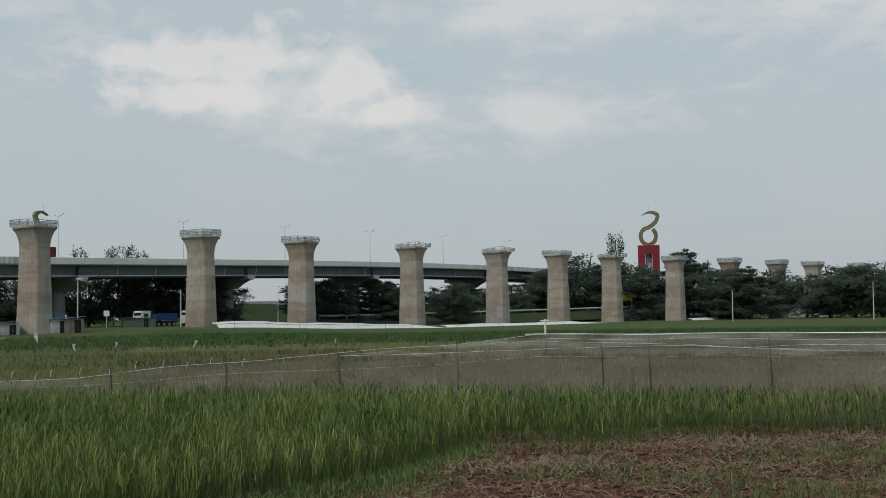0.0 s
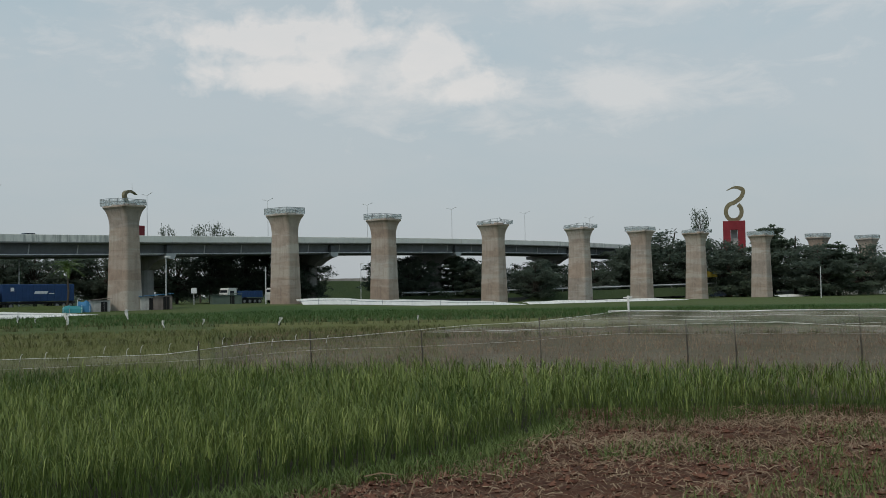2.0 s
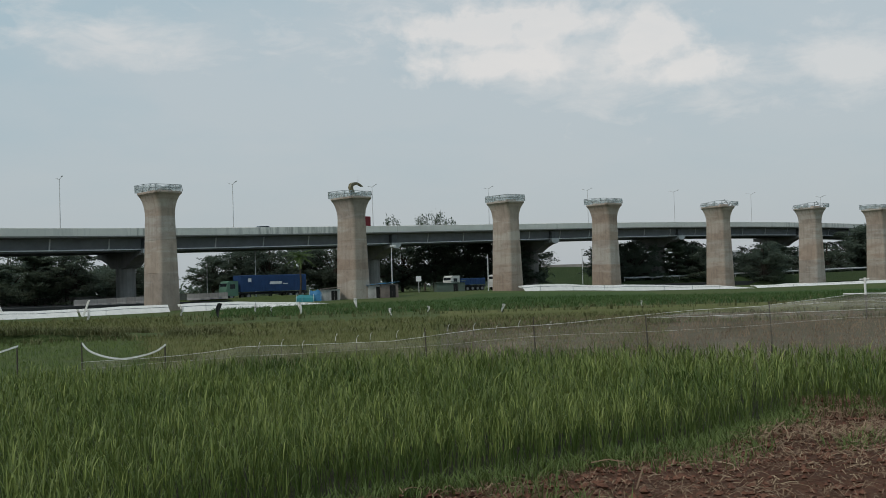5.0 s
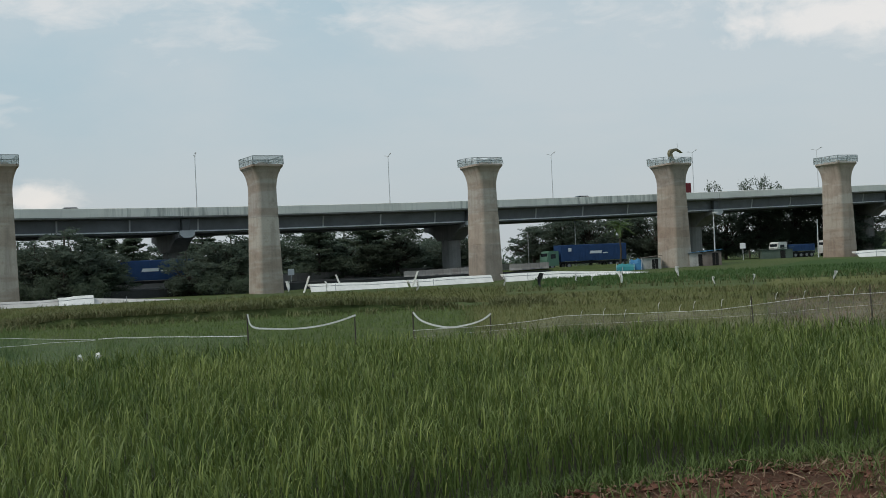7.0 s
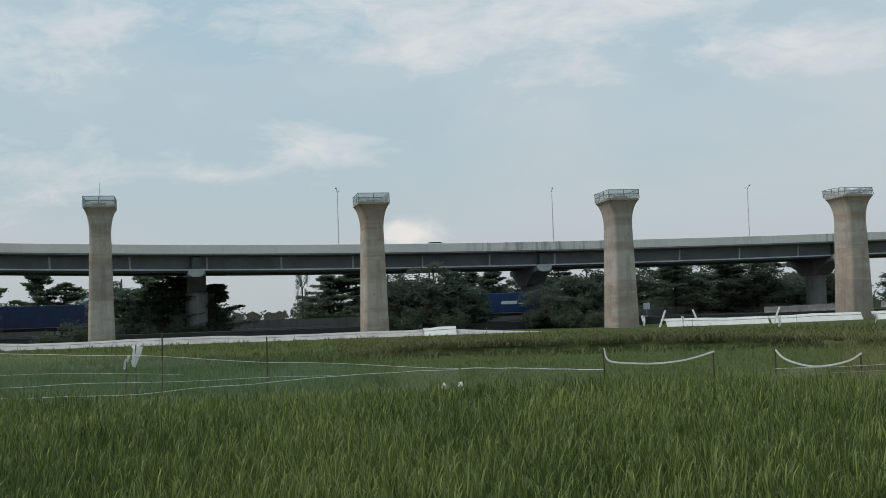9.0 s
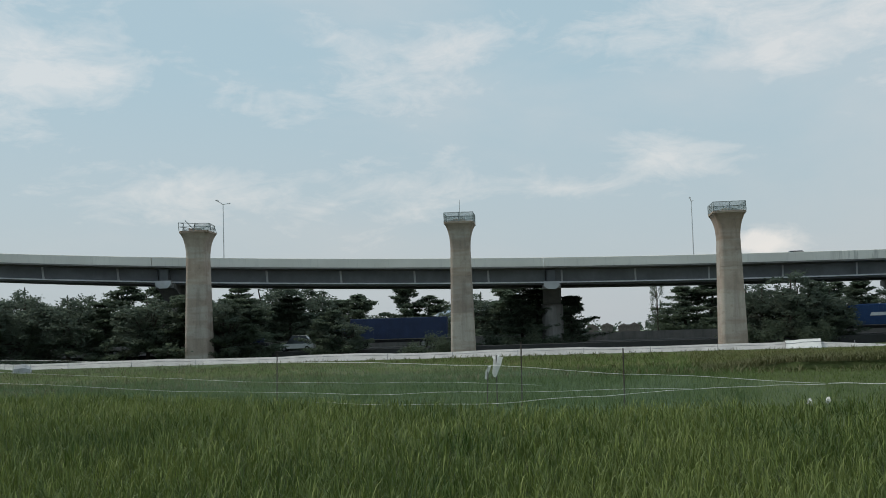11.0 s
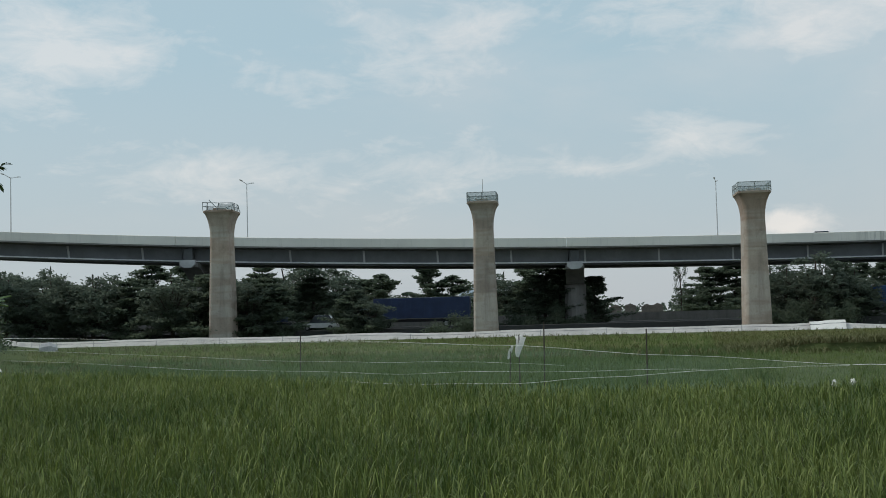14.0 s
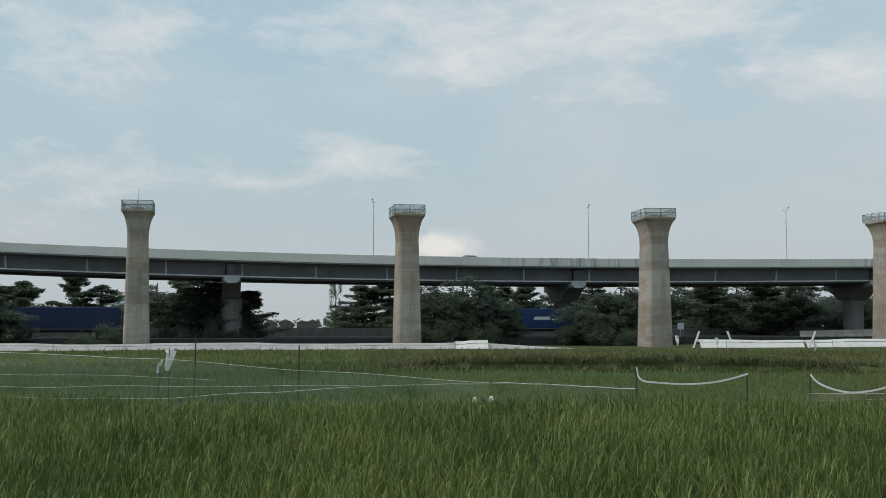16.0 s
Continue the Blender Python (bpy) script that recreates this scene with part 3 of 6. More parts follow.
protos = [pier("tidy", 3), pier("bent", 5), pier("broken", 9)]
STYLE = "0 2 0 0 0 1 1 0 1 2 2 1 2 0 0 0 1 1".split()
for k, (u, s) in enumerate(zip(PIERS_U, STYLE)):
    p = along(u, 0, TOP - 15.45)
    m = Matrix.Translation(p) @ Matrix.Rotation(line_turn(u), 4, "Z")
    src = protos[int(s)]
    if src.get("used"):
        made = copy_thing(src, m)
    else:
        made = src
        src.matrix_basis = m
        src["used"] = 1
    slim = {0: (0.88, 0.80), 1: (0.88, 0.80), 2: (0.88, 0.78), 3: (0.94, 0.92)}.get(k)
    if slim:
        made.scale = (slim[0], slim[1], 1.0)
    elif made is not src:
        made.scale = (1.0, 1.0, 1.0)
for o in list(scene.objects):
    if "used" in o:
        del o["used"]
# thin rod on one pier
p = along(PIERS_U[2], 0, TOP)
tagged(part("lightning_rod", tube([p + Vector((0, 0, 0)), p + Vector((0.05, 0, 2.7))], 0.05, 0.03, 6), M_POLE), "thin steel rod standing on a pier head", "rod")

# ---------------------------------------------------------------- elevated highway
HP_U = [-66.8, -17.8, 28.6, 74.1, 124.9, 168.8, 211.9, 260.9, 305.0]
WIDE = 17.0


def deck_off(u):
    return 17.5 + 0.085 * u + 0.0001 * u * u


def deck_top(u):
    return -5.5468e-07 * u ** 3 + 2.29554e-4 * u * u - 8.117e-3 * u + 11.84


def deck_point(u, o, dz):
    return along(u, deck_off(u) + o, deck_top(u) + dz)


def deck_run(u0, u1, profile, step=5.0):
    """Sweeps a closed profile of (distance from the near edge, height from the top)."""
    n = max(2, int((u1 - u0) / step) + 1)
    return loft([[deck_point(u0 + (u1 - u0) * k / (n - 1), o, dz) for o, dz in profile] for k in range(n)])


road_deck = thing("elevated_highway", along(0, 20), "long elevated highway with pale concrete parapet and dark steel girders", "viaduct", kind="structure")
inv = road_deck.matrix_basis.inverted()


def on_deck(name, vf, material, label="", smooth=False):
    return part(name, ([inv @ Vector(p) for p in vf[0]], vf[1]), material, road_deck, label, smooth)


ends = [-116.0] + HP_U + [330.0]
for u0, u1 in zip(ends, ends[1:]):
    a, b = u0 + 0.04, u1 - 0.04
    on_deck("near_parapet", deck_run(a, b, [(0, -1.15), (0, -0.04), (0.05, 0), (0.3, 0), (0.35, -0.04), (0.35, -0.9), (0.5, -1.15)]), M_PALE)
    on_deck("far_parapet", deck_run(a, b, [(WIDE - 0.5, -1.15), (WIDE - 0.35, -0.04), (WIDE - 0.3, 0), (WIDE - 0.05, 0), (WIDE, -0.04), (WIDE, -1.15)]), M_PALE)
    on_deck("deck_slab", deck_run(a, b, [(0.06, -1.33), (0.06, -1.154), (WIDE - 0.06, -1.154), (WIDE - 0.06, -1.33), (WIDE - 2, -1.5), (2, -1.5)]), M_CAP)
    for o in (1.7, 9.6):
        on_deck("box_girder", deck_run(a, b, [(o, -1.504), (o + 0.35, -3.05), (o + 5.2, -3.05), (o + 5.5, -1.504)]), M_STEEL)
        on_deck("bottom_flange", deck_run(a, b, [(o - 0.05, -3.22), (o - 0.05, -3.054), (o + 5.4, -3.054), (o + 5.4, -3.22)]), M_LIP)
        # underside strip, its shade painted in with the darker steel
        on_deck("soffit", deck_run(a, b, [(o + 0.3, -3.45), (o + 0.25, -3.224), (o + 5.3, -3.224), (o + 5.2, -3.45)]), M_SHADESTEEL)
for k in range(-12, 34):
    u = k * 9.35 + 3.0
    v = [deck_point(u - 0.11, 1.6, -1.52), deck_point(u + 0.11, 1.6, -1.52), deck_point(u + 0.11, 1.95, -3.04), deck_point(u - 0.11, 1.95, -3.04)]
    w = [deck_point(u - 0.11, 1.9, -1.52), deck_point(u + 0.11, 1.9, -1.52), deck_point(u + 0.11, 2.25, -3.04), deck_point(u - 0.11, 2.25, -3.04)]
    on_deck("web_stiffener", loft([v, w]), M_FLANGE)


def highway_pier(u):
    base = along(u, deck_off(u) + WIDE / 2)
    ob = thing("highway_pier", base, "round concrete highway pier with wide hammerhead crossbeam", "pier", "highway piers", line_turn(u))
    top = deck_top(u) - base.z - 3.45
    c = 1.45
    part("column", loft([[(c * math.cos(t) * s, c * 1.25 * math.sin(t) * s, z) for t in [2 * math.pi * k / 16 for k in range(16)]] for z, s in ((-0.6, 1), (top - 2.4, 1))]), M_CAP, ob, smooth=False)
    rr = []
    for y, d in ((-7.5, 0.55), (-6.0, 0.8), (-4.2, 1.5), (-2.6, 2.35), (0, 2.6), (2.6, 2.35), (4.2, 1.5), (6.0, 0.95), (7.6, 0.75)):
        rr.append([(-1.2, y, top), (1.2, y, top), (1.2, y, top - d), (-1.2, y, top - d)])
    part("crossbeam", loft(rr), M_CAP, ob)
    part("beam_end", loft([[(x, y, top - 0.62 + z) for x, z in ((-0.5, 0.0), (0.5, 0.0), (1.0, 0.4), (1.0, 0.98), (-1.0, 0.98), (-1.0, 0.4))] for y in (-8.1, -7.55)]), M_FLANGE, ob, "pale grey squared beam end under the girder")
    # solid dark box standing in for the shade of the bearing gap
    part("bearing_recess", box(0, -6.85, top + 0.004, 1.1, 1.4, 1.9, 0.05), M_SHADESTEEL, ob, "dark box drawn as the shaded bearing gap above the beam end")
    return ob


for u in HP_U:
    highway_pier(u)

# lamps on the highway
lamp = thing("street_lamp", (0, 0, 0), "tall grey street lamp with two short arms on the highway", "street lamp", "highway lamps")
part("pole", tube([(0, 0, 0), (0, 0, 4.5), (0, 0, 8.9)], 0.095, 0.05, 8), M_POLE, lamp)
for s in (-1, 1):
    arm = part("arm", tube([(0, 0, 8.8), (0, s * 0.9, 9.0), (0, s * 1.75, 9.1)], 0.05, 0.04, 6), M_POLE, lamp)
    part("lantern", loft([[(x * 0.13, s * (1.55 + y * 0.7), 9.10 + 0.05 * y) for x, y in ((-1, 0), (1, 0), (0.7, 1), (-0.7, 1))], [(x * 0.1, s * (1.55 + y * 0.7), 9.20 + 0.05 * y) for x, y in ((-1, 0.05), (1, 0.05), (0.7, 0.95), (-0.7, 0.95))]]), M_POLE, arm)
first = True
for k in range(-3, 10):
    if k == -1:
        continue
    u = 1.2 + 31.0 * k
    m = Matrix.Translation(deck_point(u, 8.0, -1.15)) @ Matrix.Rotation(line_turn(u) - 0.2, 4, "Z")
    if first:
        lamp.matrix_basis, first = m, False
    else:
        copy_thing(lamp, m)

q = deck_point(-29.0, 8.0, -1.15)
tagged(part("mast", tube([q, q + Vector((0, 0, 4.2))], 0.09, 0.06, 6), M_POLE), "short grey mast standing on the highway", "mast")

# ---------------------------------------------------------------- toll road behind
RD0, RD1 = 27.0, 43.0


def road_pt(u, o):
    p = along(u, deck_off(u) + o - 26)
    return p.x, p.y


def band(name, u0, u1, o0, o1, z0, z1, material, label, category, kind="structure"):
    us = [u0 + (u1 - u0) * k / 60 for k in range(61)]
    ring = []
    for u in us:
        (x0, y0), (x1, y1) = road_pt(u, o0), road_pt(u, o1)
        ring.append([(x0, y0, z0), (x0, y0, z1), (x1, y1, z1), (x1, y1, z0)])
    return tagged(part(name, loft(ring), material), label, category, "", kind)


band("road", -170, 420, 19.6, 50, -0.5, 1.02, M_ASPHALT, "grey asphalt toll road on a low embankment", "road")
band("road_barrier", -170, 95, 50.3, 50.6, 0.2, 2.25, M_CAP, "dark weathered concrete road barrier", "barrier")


# ---------------------------------------------------------------- trees
def leaves(centres, spread, count, size, seed, flat=0.5):
    """Small leaf clumps as bent quads about the given centres."""
    g = np.random.default_rng(seed)
    c = np.asarray(centres, float)
    pick = c[g.integers(0, len(c), count)]
    p = pick + g.normal(0, 1, (count, 3)) * np.asarray(spread)
    n = g.normal(0, 1, (count, 3))
    n[:, 2] = np.abs(n[:, 2]) + flat
    n /= np.linalg.norm(n, axis=1)[:, None]
    a = np.cross(n, g.normal(0, 1, (count, 3)))
    a /= np.linalg.norm(a, axis=1)[:, None] + 1e-9
    b = np.cross(n, a)
    s = size * g.uniform(0.5, 1.3, count)[:, None]
    v = np.stack([p - a * s, p - b * s * 0.45 + n * s * 0.12, p + a * s, p + b * s * 0.45 + n * s * 0.12], 1).reshape(-1, 3)
    f = np.arange(count * 4).reshape(-1, 4)
    return v.tolist(), f.tolist()


def foliage(pads, per, size, seed, thick=0.25):
    """Flat, ragged sprays of small pointed leaves about (x, y, z, radius)."""
    g = np.random.default_rng(seed)
    pick = np.repeat(np.asarray(pads, float), per, axis=0)
    m = len(pick)
    a = g.uniform(0, 2 * np.pi, m)
    rr = pick[:, 3] * 1.3 * np.sqrt(g.uniform(0, 1, m))
    p = pick[:, :3] + np.stack([rr * np.cos(a), rr * np.sin(a), pick[:, 3] * g.normal(0, thick, m)], 1)
    d = np.stack([np.cos(a), np.sin(a), g.uniform(-0.4, 0.6, m)], 1) + g.normal(0, 0.5, (m, 3))
    d /= np.linalg.norm(d, axis=1)[:, None]
    w = np.cross(d, g.normal(0, 1, (m, 3)) + np.array([0, 0, 0.6]))
    w /= np.linalg.norm(w, axis=1)[:, None] + 1e-9
    z = size * g.uniform(0.6, 1.4, m)[:, None]
    v = np.stack([p - d * z - w * z * 0.5, p - d * z + w * z * 0.5, p + d * z], 1).reshape(-1, 3)
    return v.tolist(), np.arange(m * 3).reshape(-1, 3).tolist()


def tree(kind, h, seed, label):
    r = random.Random(seed)
    ob = thing("tree", (0, 0, 0), label, "tree", "roadside trees")
    wood = [tube([(0, 0, -0.3), (r.uniform(-0.2, 0.2), r.uniform(-0.2, 0.2), h * 0.5), (r.uniform(-0.3, 0.3), r.uniform(-0.3, 0.3), h * 0.97)], h * 0.024, h * 0.006, 7)]
    cs, pads = [], []
    if kind == "tiered":
        z = h * 0.05
        while z < h * 0.97:
            s = z / h
            reach = h * (0.44 * (1 - s) ** 0.75 + 0.05)
            for k in range(r.randint(3, 5)):
                a = r.uniform(0, 6.283)
                q = reach * r.uniform(0.45, 1.15)
                rise = q * r.uniform(0.0, 0.40)
                tip = Vector((q * math.cos(a), q * math.sin(a), z + rise))
                wood.append(tube([(0, 0, z), tip * 0.5 + Vector((0, 0, z * 0.5 - 0.1)), tip], h * 0.007, h * 0.002, 4))
                for t in (0.28, 0.52, 0.72, 0.88, 1.0):
                    w = h * (0.072 - 0.040 * t) * r.uniform(0.8, 1.25) + q * 0.06
                    off = r.uniform(-0.16, 0.16) * q * t
                    pads.append((tip.x * t - off * math.sin(a), tip.y * t + off * math.cos(a), z + rise * t * t + r.uniform(-0.06, 0.10), w))
            z += h * r.uniform(0.045, 0.095)
        pads.append((0, 0, h * 0.975, h * 0.03))
        crown = foliage(pads, 32, h * 0.0200, seed, 0.20)
    elif kind == "dense":
        for k in range(58):
            a, e = r.uniform(0, 6.283), r.uniform(-1.0, 1.0)
            q = h * r.uniform(0.08, 0.36)
            tip = Vector((q * math.cos(a), q * math.sin(a), h * (0.50 + 0.42 * e * math.sqrt(max(0, 1 - (q / h / 0.42) ** 2)))))
            wood.append(tube([(0, 0, h * r.uniform(0.15, 0.5)), tip * 0.6 + Vector((0, 0, h * 0.12)), tip], h * 0.009, h * 0.003, 4))
            for j in range(4):
                pads.append((tip.x + r.gauss(0, h * 0.05), tip.y + r.gauss(0, h * 0.05), tip.z + r.gauss(0, h * 0.03), h * r.uniform(0.04, 0.085)))
        crown = foliage(pads, 34, h * 0.0200, seed, 0.40)
    else:           # sparse, airy top
        for k in range(16):
            a = r.uniform(0, 6.283)
            z0 = h * r.uniform(0.4, 0.85)
            tip = Vector((h * 0.13 * math.cos(a), h * 0.13 * math.sin(a), min(h, z0 + h * r.uniform(0.1, 0.3))))
            wood.append(tube([(0, 0, z0), tip * 0.5 + Vector((0, 0, z0 * 0.5)), tip], h * 0.007, h * 0.002, 4))
            cs.append(tuple(tip))
        crown = leaves(cs, (h * 0.03, h * 0.03, h * 0.04), int(90 * h), h * 0.018, seed, 0.1)
    part("trunk", join(*wood), M_BARK, ob)
    part("crown", crown, M_HAZELEAF if kind != "dense" else M_HAZELEAFB, ob)
    return ob


TREES = {"tiered": [tree("tiered", 10, s, "dark green tree with spreading layered branches") for s in (11, 12, 13)],
         "dense": [tree("dense", 10, s, "dense dark green roadside tree") for s in (21, 22, 23)],
         "sparse": [tree("sparse", 10, s, "thin tree with a sparse airy crown") for s in (31, 32)]}
used = set()
tr = random.Random(5)


def plant(kind, az, d, el, wide=1.0):
    """A tree at that heading and distance whose top stands at the elevation el."""
    p = spot(az, d)
    p.z = heightv(p)
    h = EYE + d * math.tan(radians(el)) - p.z
    src = next((o for o in TREES[kind] if o.name not in used), None) or tr.choice(TREES[kind])
    m = Matrix.Translation(p) @ Matrix.Rotation(tr.uniform(0, 6.28), 4, "Z")
    if src.name in used:
        ob = copy_thing(src, m)
    else:
        ob = src
        ob.matrix_basis = m
        used.add(src.name)
    ob.scale = (h / 10 * wide, h / 10 * wide, h / 10)


ROW = [(17.2, 262, 3.05, "s"), (15.7, 264, 3.12, "s"), (15.1, 262, 3.2, "s"), (14.4, 262, 2.9, "s"), (92, 205, 2.72, "d"), (89, 205, 2.92, "d"), (86.5, 200, 2.62, "d"), (84.5, 205, 2.82, "d"), (82.3, 205, 2.32, "d"), (80, 200, 2.84, "t"), (78.4, 205, 2.67, "t"), (76.3, 200, 2.52, "d"),
       (74.8, 205, 2.72, "t"), (73.6, 205, 2.52, "d"), (72.5, 200, 2.90, "d"), (71.0, 210, 2.22, "d"), (69.9, 210, 1.80, "t"), (68.9, 205, 2.10, "t"), (66.7, 205, 2.42, "t"), (65.4, 205, 1.95, "t"),
       (63.0, 200, 2.10, "d"), (61.5, 195, 2.32, "t"), (60.2, 195, 2.10, "t"), (58.9, 200, 1.50, "t"), (53.2, 200, 1.95, "t"), (51.9, 200, 2.20, "t"),
       (50.3, 205, 2.00, "d"), (46.4, 205, 1.95, "t"), (45.2, 200, 1.90, "t"), (43.4, 205, 1.60, "d"), (42.0, 205, 1.95, "t"), (38.5, 210, 1.90, "d"), (36.6, 215, 1.95, "t"), (35.2, 215, 1.90, "d"),
       (33.8, 215, 1.90, "t"), (32.2, 220, 1.45, "d"), (31.0, 225, 1.25, "d"), (29.0, 225, 1.20, "d"), (25.9, 225, 1.75, "d"), (24.6, 225, 2.45, "d"), (23.2, 225, 2.45, "d"), (21.6, 230, 2.45, "d"),
       (20.0, 230, 2.45, "d"), (18.4, 235, 2.45, "d"), (16.8, 240, 2.45, "d"), (15.2, 240, 2.45, "d"), (13.6, 245, 2.45, "d"), (12.2, 245, 2.45, "d"), (10.8, 250, 1.75, "d"), (6.3, 290, 1.55, "s"), (5.6, 290, 1.70, "d"),
       (2.8, 300, 1.70, "d"), (1.8, 300, 1.40, "d"), (0.4, 310, 1.30, "d"), (-0.8, 315, 1.50, "d"), (-2.0, 315, 1.20, "d"), (-3.4, 320, 1.30, "d"), (-4.6, 330, 2.00, "d"), (-5.8, 330, 2.30, "d"), (-7.1, 330, 2.75, "d"),
       (-8.3, 335, 2.60, "d"), (-8.5, 320, 3.45, "s"), (-9.4, 325, 2.20, "d"), (-10.4, 325, 2.10, "d"), (-11.8, 320, 2.90, "t"), (-12.8, 318, 2.40, "d"), (-13.9, 310, 1.70, "d"), (-14.7, 312, 2.00, "t"), (-15.6, 335, 1.90, "d"),
       (-17.3, 330, 1.40, "d"), (-18.3, 315, 1.95, "d"), (-19.4, 315, 2.00, "d"), (-20.6, 312, 2.00, "d"), (-22.0, 312, 1.90, "d"), (-23.5, 312, 2.00, "d"), (54.5, 198, 2.10, "s"), (95, 205, 2.72, "d")]
KIND = {"t": "tiered", "d": "dense", "s": "sparse"}
for az, d, el, k in ROW:
    plant(KIND[k], az, d, el + (0.25 if 27 < az < 44 and k != "s" else 0.08), 0.62 if k == "s" else tr.uniform(1.45, 1.8) * (0.8 if el > 2.4 else 1.0))
for az, d, el, k in ((61.0, 158, 2.05, "t"), (48.3, 152, 2.55, "d"), (49.6, 154, 1.9, "d"), (46.6, 153, 1.7, "d"), (40.6, 156, 2.15, "d"), (40.0, 158, 1.8, "d"), (41.4, 158, 1.6, "d"), (75.4, 143, 1.9, "d"), (74.3, 143, 2.25, "t"), (70.4, 142, 1.5, "t"), (69.7, 142, 1.2, "d"), (77.3, 144, 2.3, "t"), (79.0, 145, 2.4, "d"), (80.9, 147, 2.2, "t"), (82.6, 148, 2.5, "d"), (84.5, 150, 2.4, "d"), (86.4, 151, 2.3, "d"), (60.2, 160, 2.3, "t"), (58.6, 162, 1.75, "t"), (42.7, 152, 1.25, "d"), (47.3, 153, 2.1, "t"), (36.4, 196, 2.2, "t"), (34.0, 198, 2.35, "t"), (32.6, 200, 2.3, "d"), (30.0, 205, 1.7, "d"), (76.6, 150, 2.0, "d"), (72.3, 160, 2.2, "t"), (6.5, 272, 1.95, "d"), (5.6, 274, 1.9, "d"), (3.5, 280, 1.8, "t"), (2.7, 282, 1.65, "d"), (-0.5, 290, 1.6, "d"), (10.9, 262, 2.0, "d"), (89.6, 112, 2.5, "d"), (91.2, 114, 2.9, "d"), (93.2, 116, 2.8, "d"), (88.3, 120, 1.9, "d")):
    plant(KIND[k], az, d, el, 1.45)
for k in range(46):
    az = 94 - k * 2.55
    if 54.5 < az < 59 or 26.3 < az < 29.5 or 6.8 < az < 10:
        continue
    plant("dense", az + tr.uniform(-0.6, 0.6), (215 if az > 30 else 262) + tr.uniform(0, 25) + (85 if az < 3 else 0), tr.uniform(0.95, 1.35), 1.9)

# ---------------------------------------------------------------- undergrowth and distance
def thicket(name, places, count, size, seed, material, label):
    """Low bushes: leaf clumps heaped about the given places (x, y, z, radius)."""
    g = random.Random(seed)
    cs = []
    for x, y, z, q in places:
        for k in range(10):
            a, s = g.uniform(0, 6.283), g.uniform(0, 1)
            cs.append((x + q * s * math.cos(a), y + q * s * math.sin(a), z + q * g.uniform(0.1, 1.0) * (1.15 - s * 0.6)))
    ob = part(name, leaves(cs, (0.45, 0.45, 0.35), count, size, seed, 0.4), material)
    return tagged(ob, label, "bushes", "", "stuff")


bg = random.Random(17)
hedge = []
for k in range(330):
    az = 98 - k * 0.37
    if 53.5 < az < 58.5 or 26.4 < az < 28.6 or 7.0 < az < 9.8 or 3.2 < az < 4.4:
        continue
    d = np.interp(az, [-24, -4, 5, 30, 60, 98], [306, 322, 300, 222, 196, 200]) + bg.uniform(-2, 6)
    p = spot(az, d)
    hedge.append((p.x, p.y, heightv(p), bg.uniform(1.6, 3.6)))
thicket("roadside_bushes", hedge, 60000, 0.22, 3, M_HAZELEAFB, "tangled dark green bushes along the road")
front = []
for az, d, q in ((61.8, 152, 2.4), (60.4, 152, 2.8), (59.4, 153, 1.8), (62.6, 153, 2.0), (70.6, 141, 1.5), (73.9, 142, 1.9), (65.4, 139, 2.6), (64.8, 139, 2.0), (66.3, 139, 1.4), (50.3, 147, 2.4), (49.2, 147, 3.2), (48.0, 147, 3.6), (46.9, 147, 2.2), (41.8, 150, 2.6), (40.6, 150, 3.4), (39.9, 150, 2.6), (51.2, 148, 1.6)):
    p = spot(az, d)
    front.append((p.x, p.y, heightv(p), q))
thicket("verge_bushes", front, 22000, 0.17, 4, M_HAZELEAF, "dark bushes between the piers and the highway")
far_c = []
for k in range(620):
    az = 100 - k * 0.21
    d = 620 + 140 * math.sin(k * 1.7)
    p = spot(az, d)
    far_c.append((p.x, p.y, heightv(p), bg.uniform(3.0, 6.5)))
thicket("distant_woods", far_c, 16000, 1.3, 8, M_HAZELEAFB, "low line of distant trees on the horizon")

# ---------------------------------------------------------------- grass on the fields and banks
def bund_z(a):
    """Height of the weedy bund along its heading."""
    return 0.55 * float(smooth01(a, 25.0, 36.0)) * float(1 - smooth01(a, 48.0, 53.0))


bv = [[Vector(polar(a, d)).to_3d() + Vector((0, 0, z * (bund_z(a) + 0.1 * noise.noise(Vector((a * 1.3, 0, 0)))))) for d, z in ((65.6, -0.1), (66.6, 0.75), (68.0, 1.0), (70.5, 0.85), (74.0, -0.1))] for a in [25 + 28 * k / 80 for k in range(81)]]
tagged(part("weedy_bund", loft(bv), M_GROUND, None, "", True), "low earth bund overgrown with weeds between the paddies", "bund", "", "structure")
bt = scatter(3000, 25.5, 52.5, 66.0, 70.5)
bt[:, 2] += [max(0.0, bund_z(a) - 0.12) for a in np.degrees(np.arctan2(-bt[:, 0], bt[:, 1]))]
blades("bund_weeds", bt[np.array([noise.noise(Vector((p[0] * 0.35, p[1] * 0.35, 2.0))) > -0.22 for p in bt])], 8, (0.22, 0.62), 0.030, (0.05, 0.7), M_WEED, "tangled weeds covering the bund", "weeds", 2, 0.16, 0.8)
blades("bank_grass", scatter(5200, 27.5, 53, 74, 112), 6, (0.20, 0.50), 0.035, (0.05, 0.5), M_OLTUFT, "wild grass on a flat between paddies", "grass", 2, 0.14, 0.8)
blades("bund_grass", np.concatenate([scatter(900, -32, 104, r0, r0 + 1.3) for r0 in (62, 74.2, 95, 105.0, 118)]), 5, (0.25, 0.6), 0.04, (0.1, 0.6), M_WEED, "rough grass on the low bunds", "grass", 2, 0.15, 0.8)
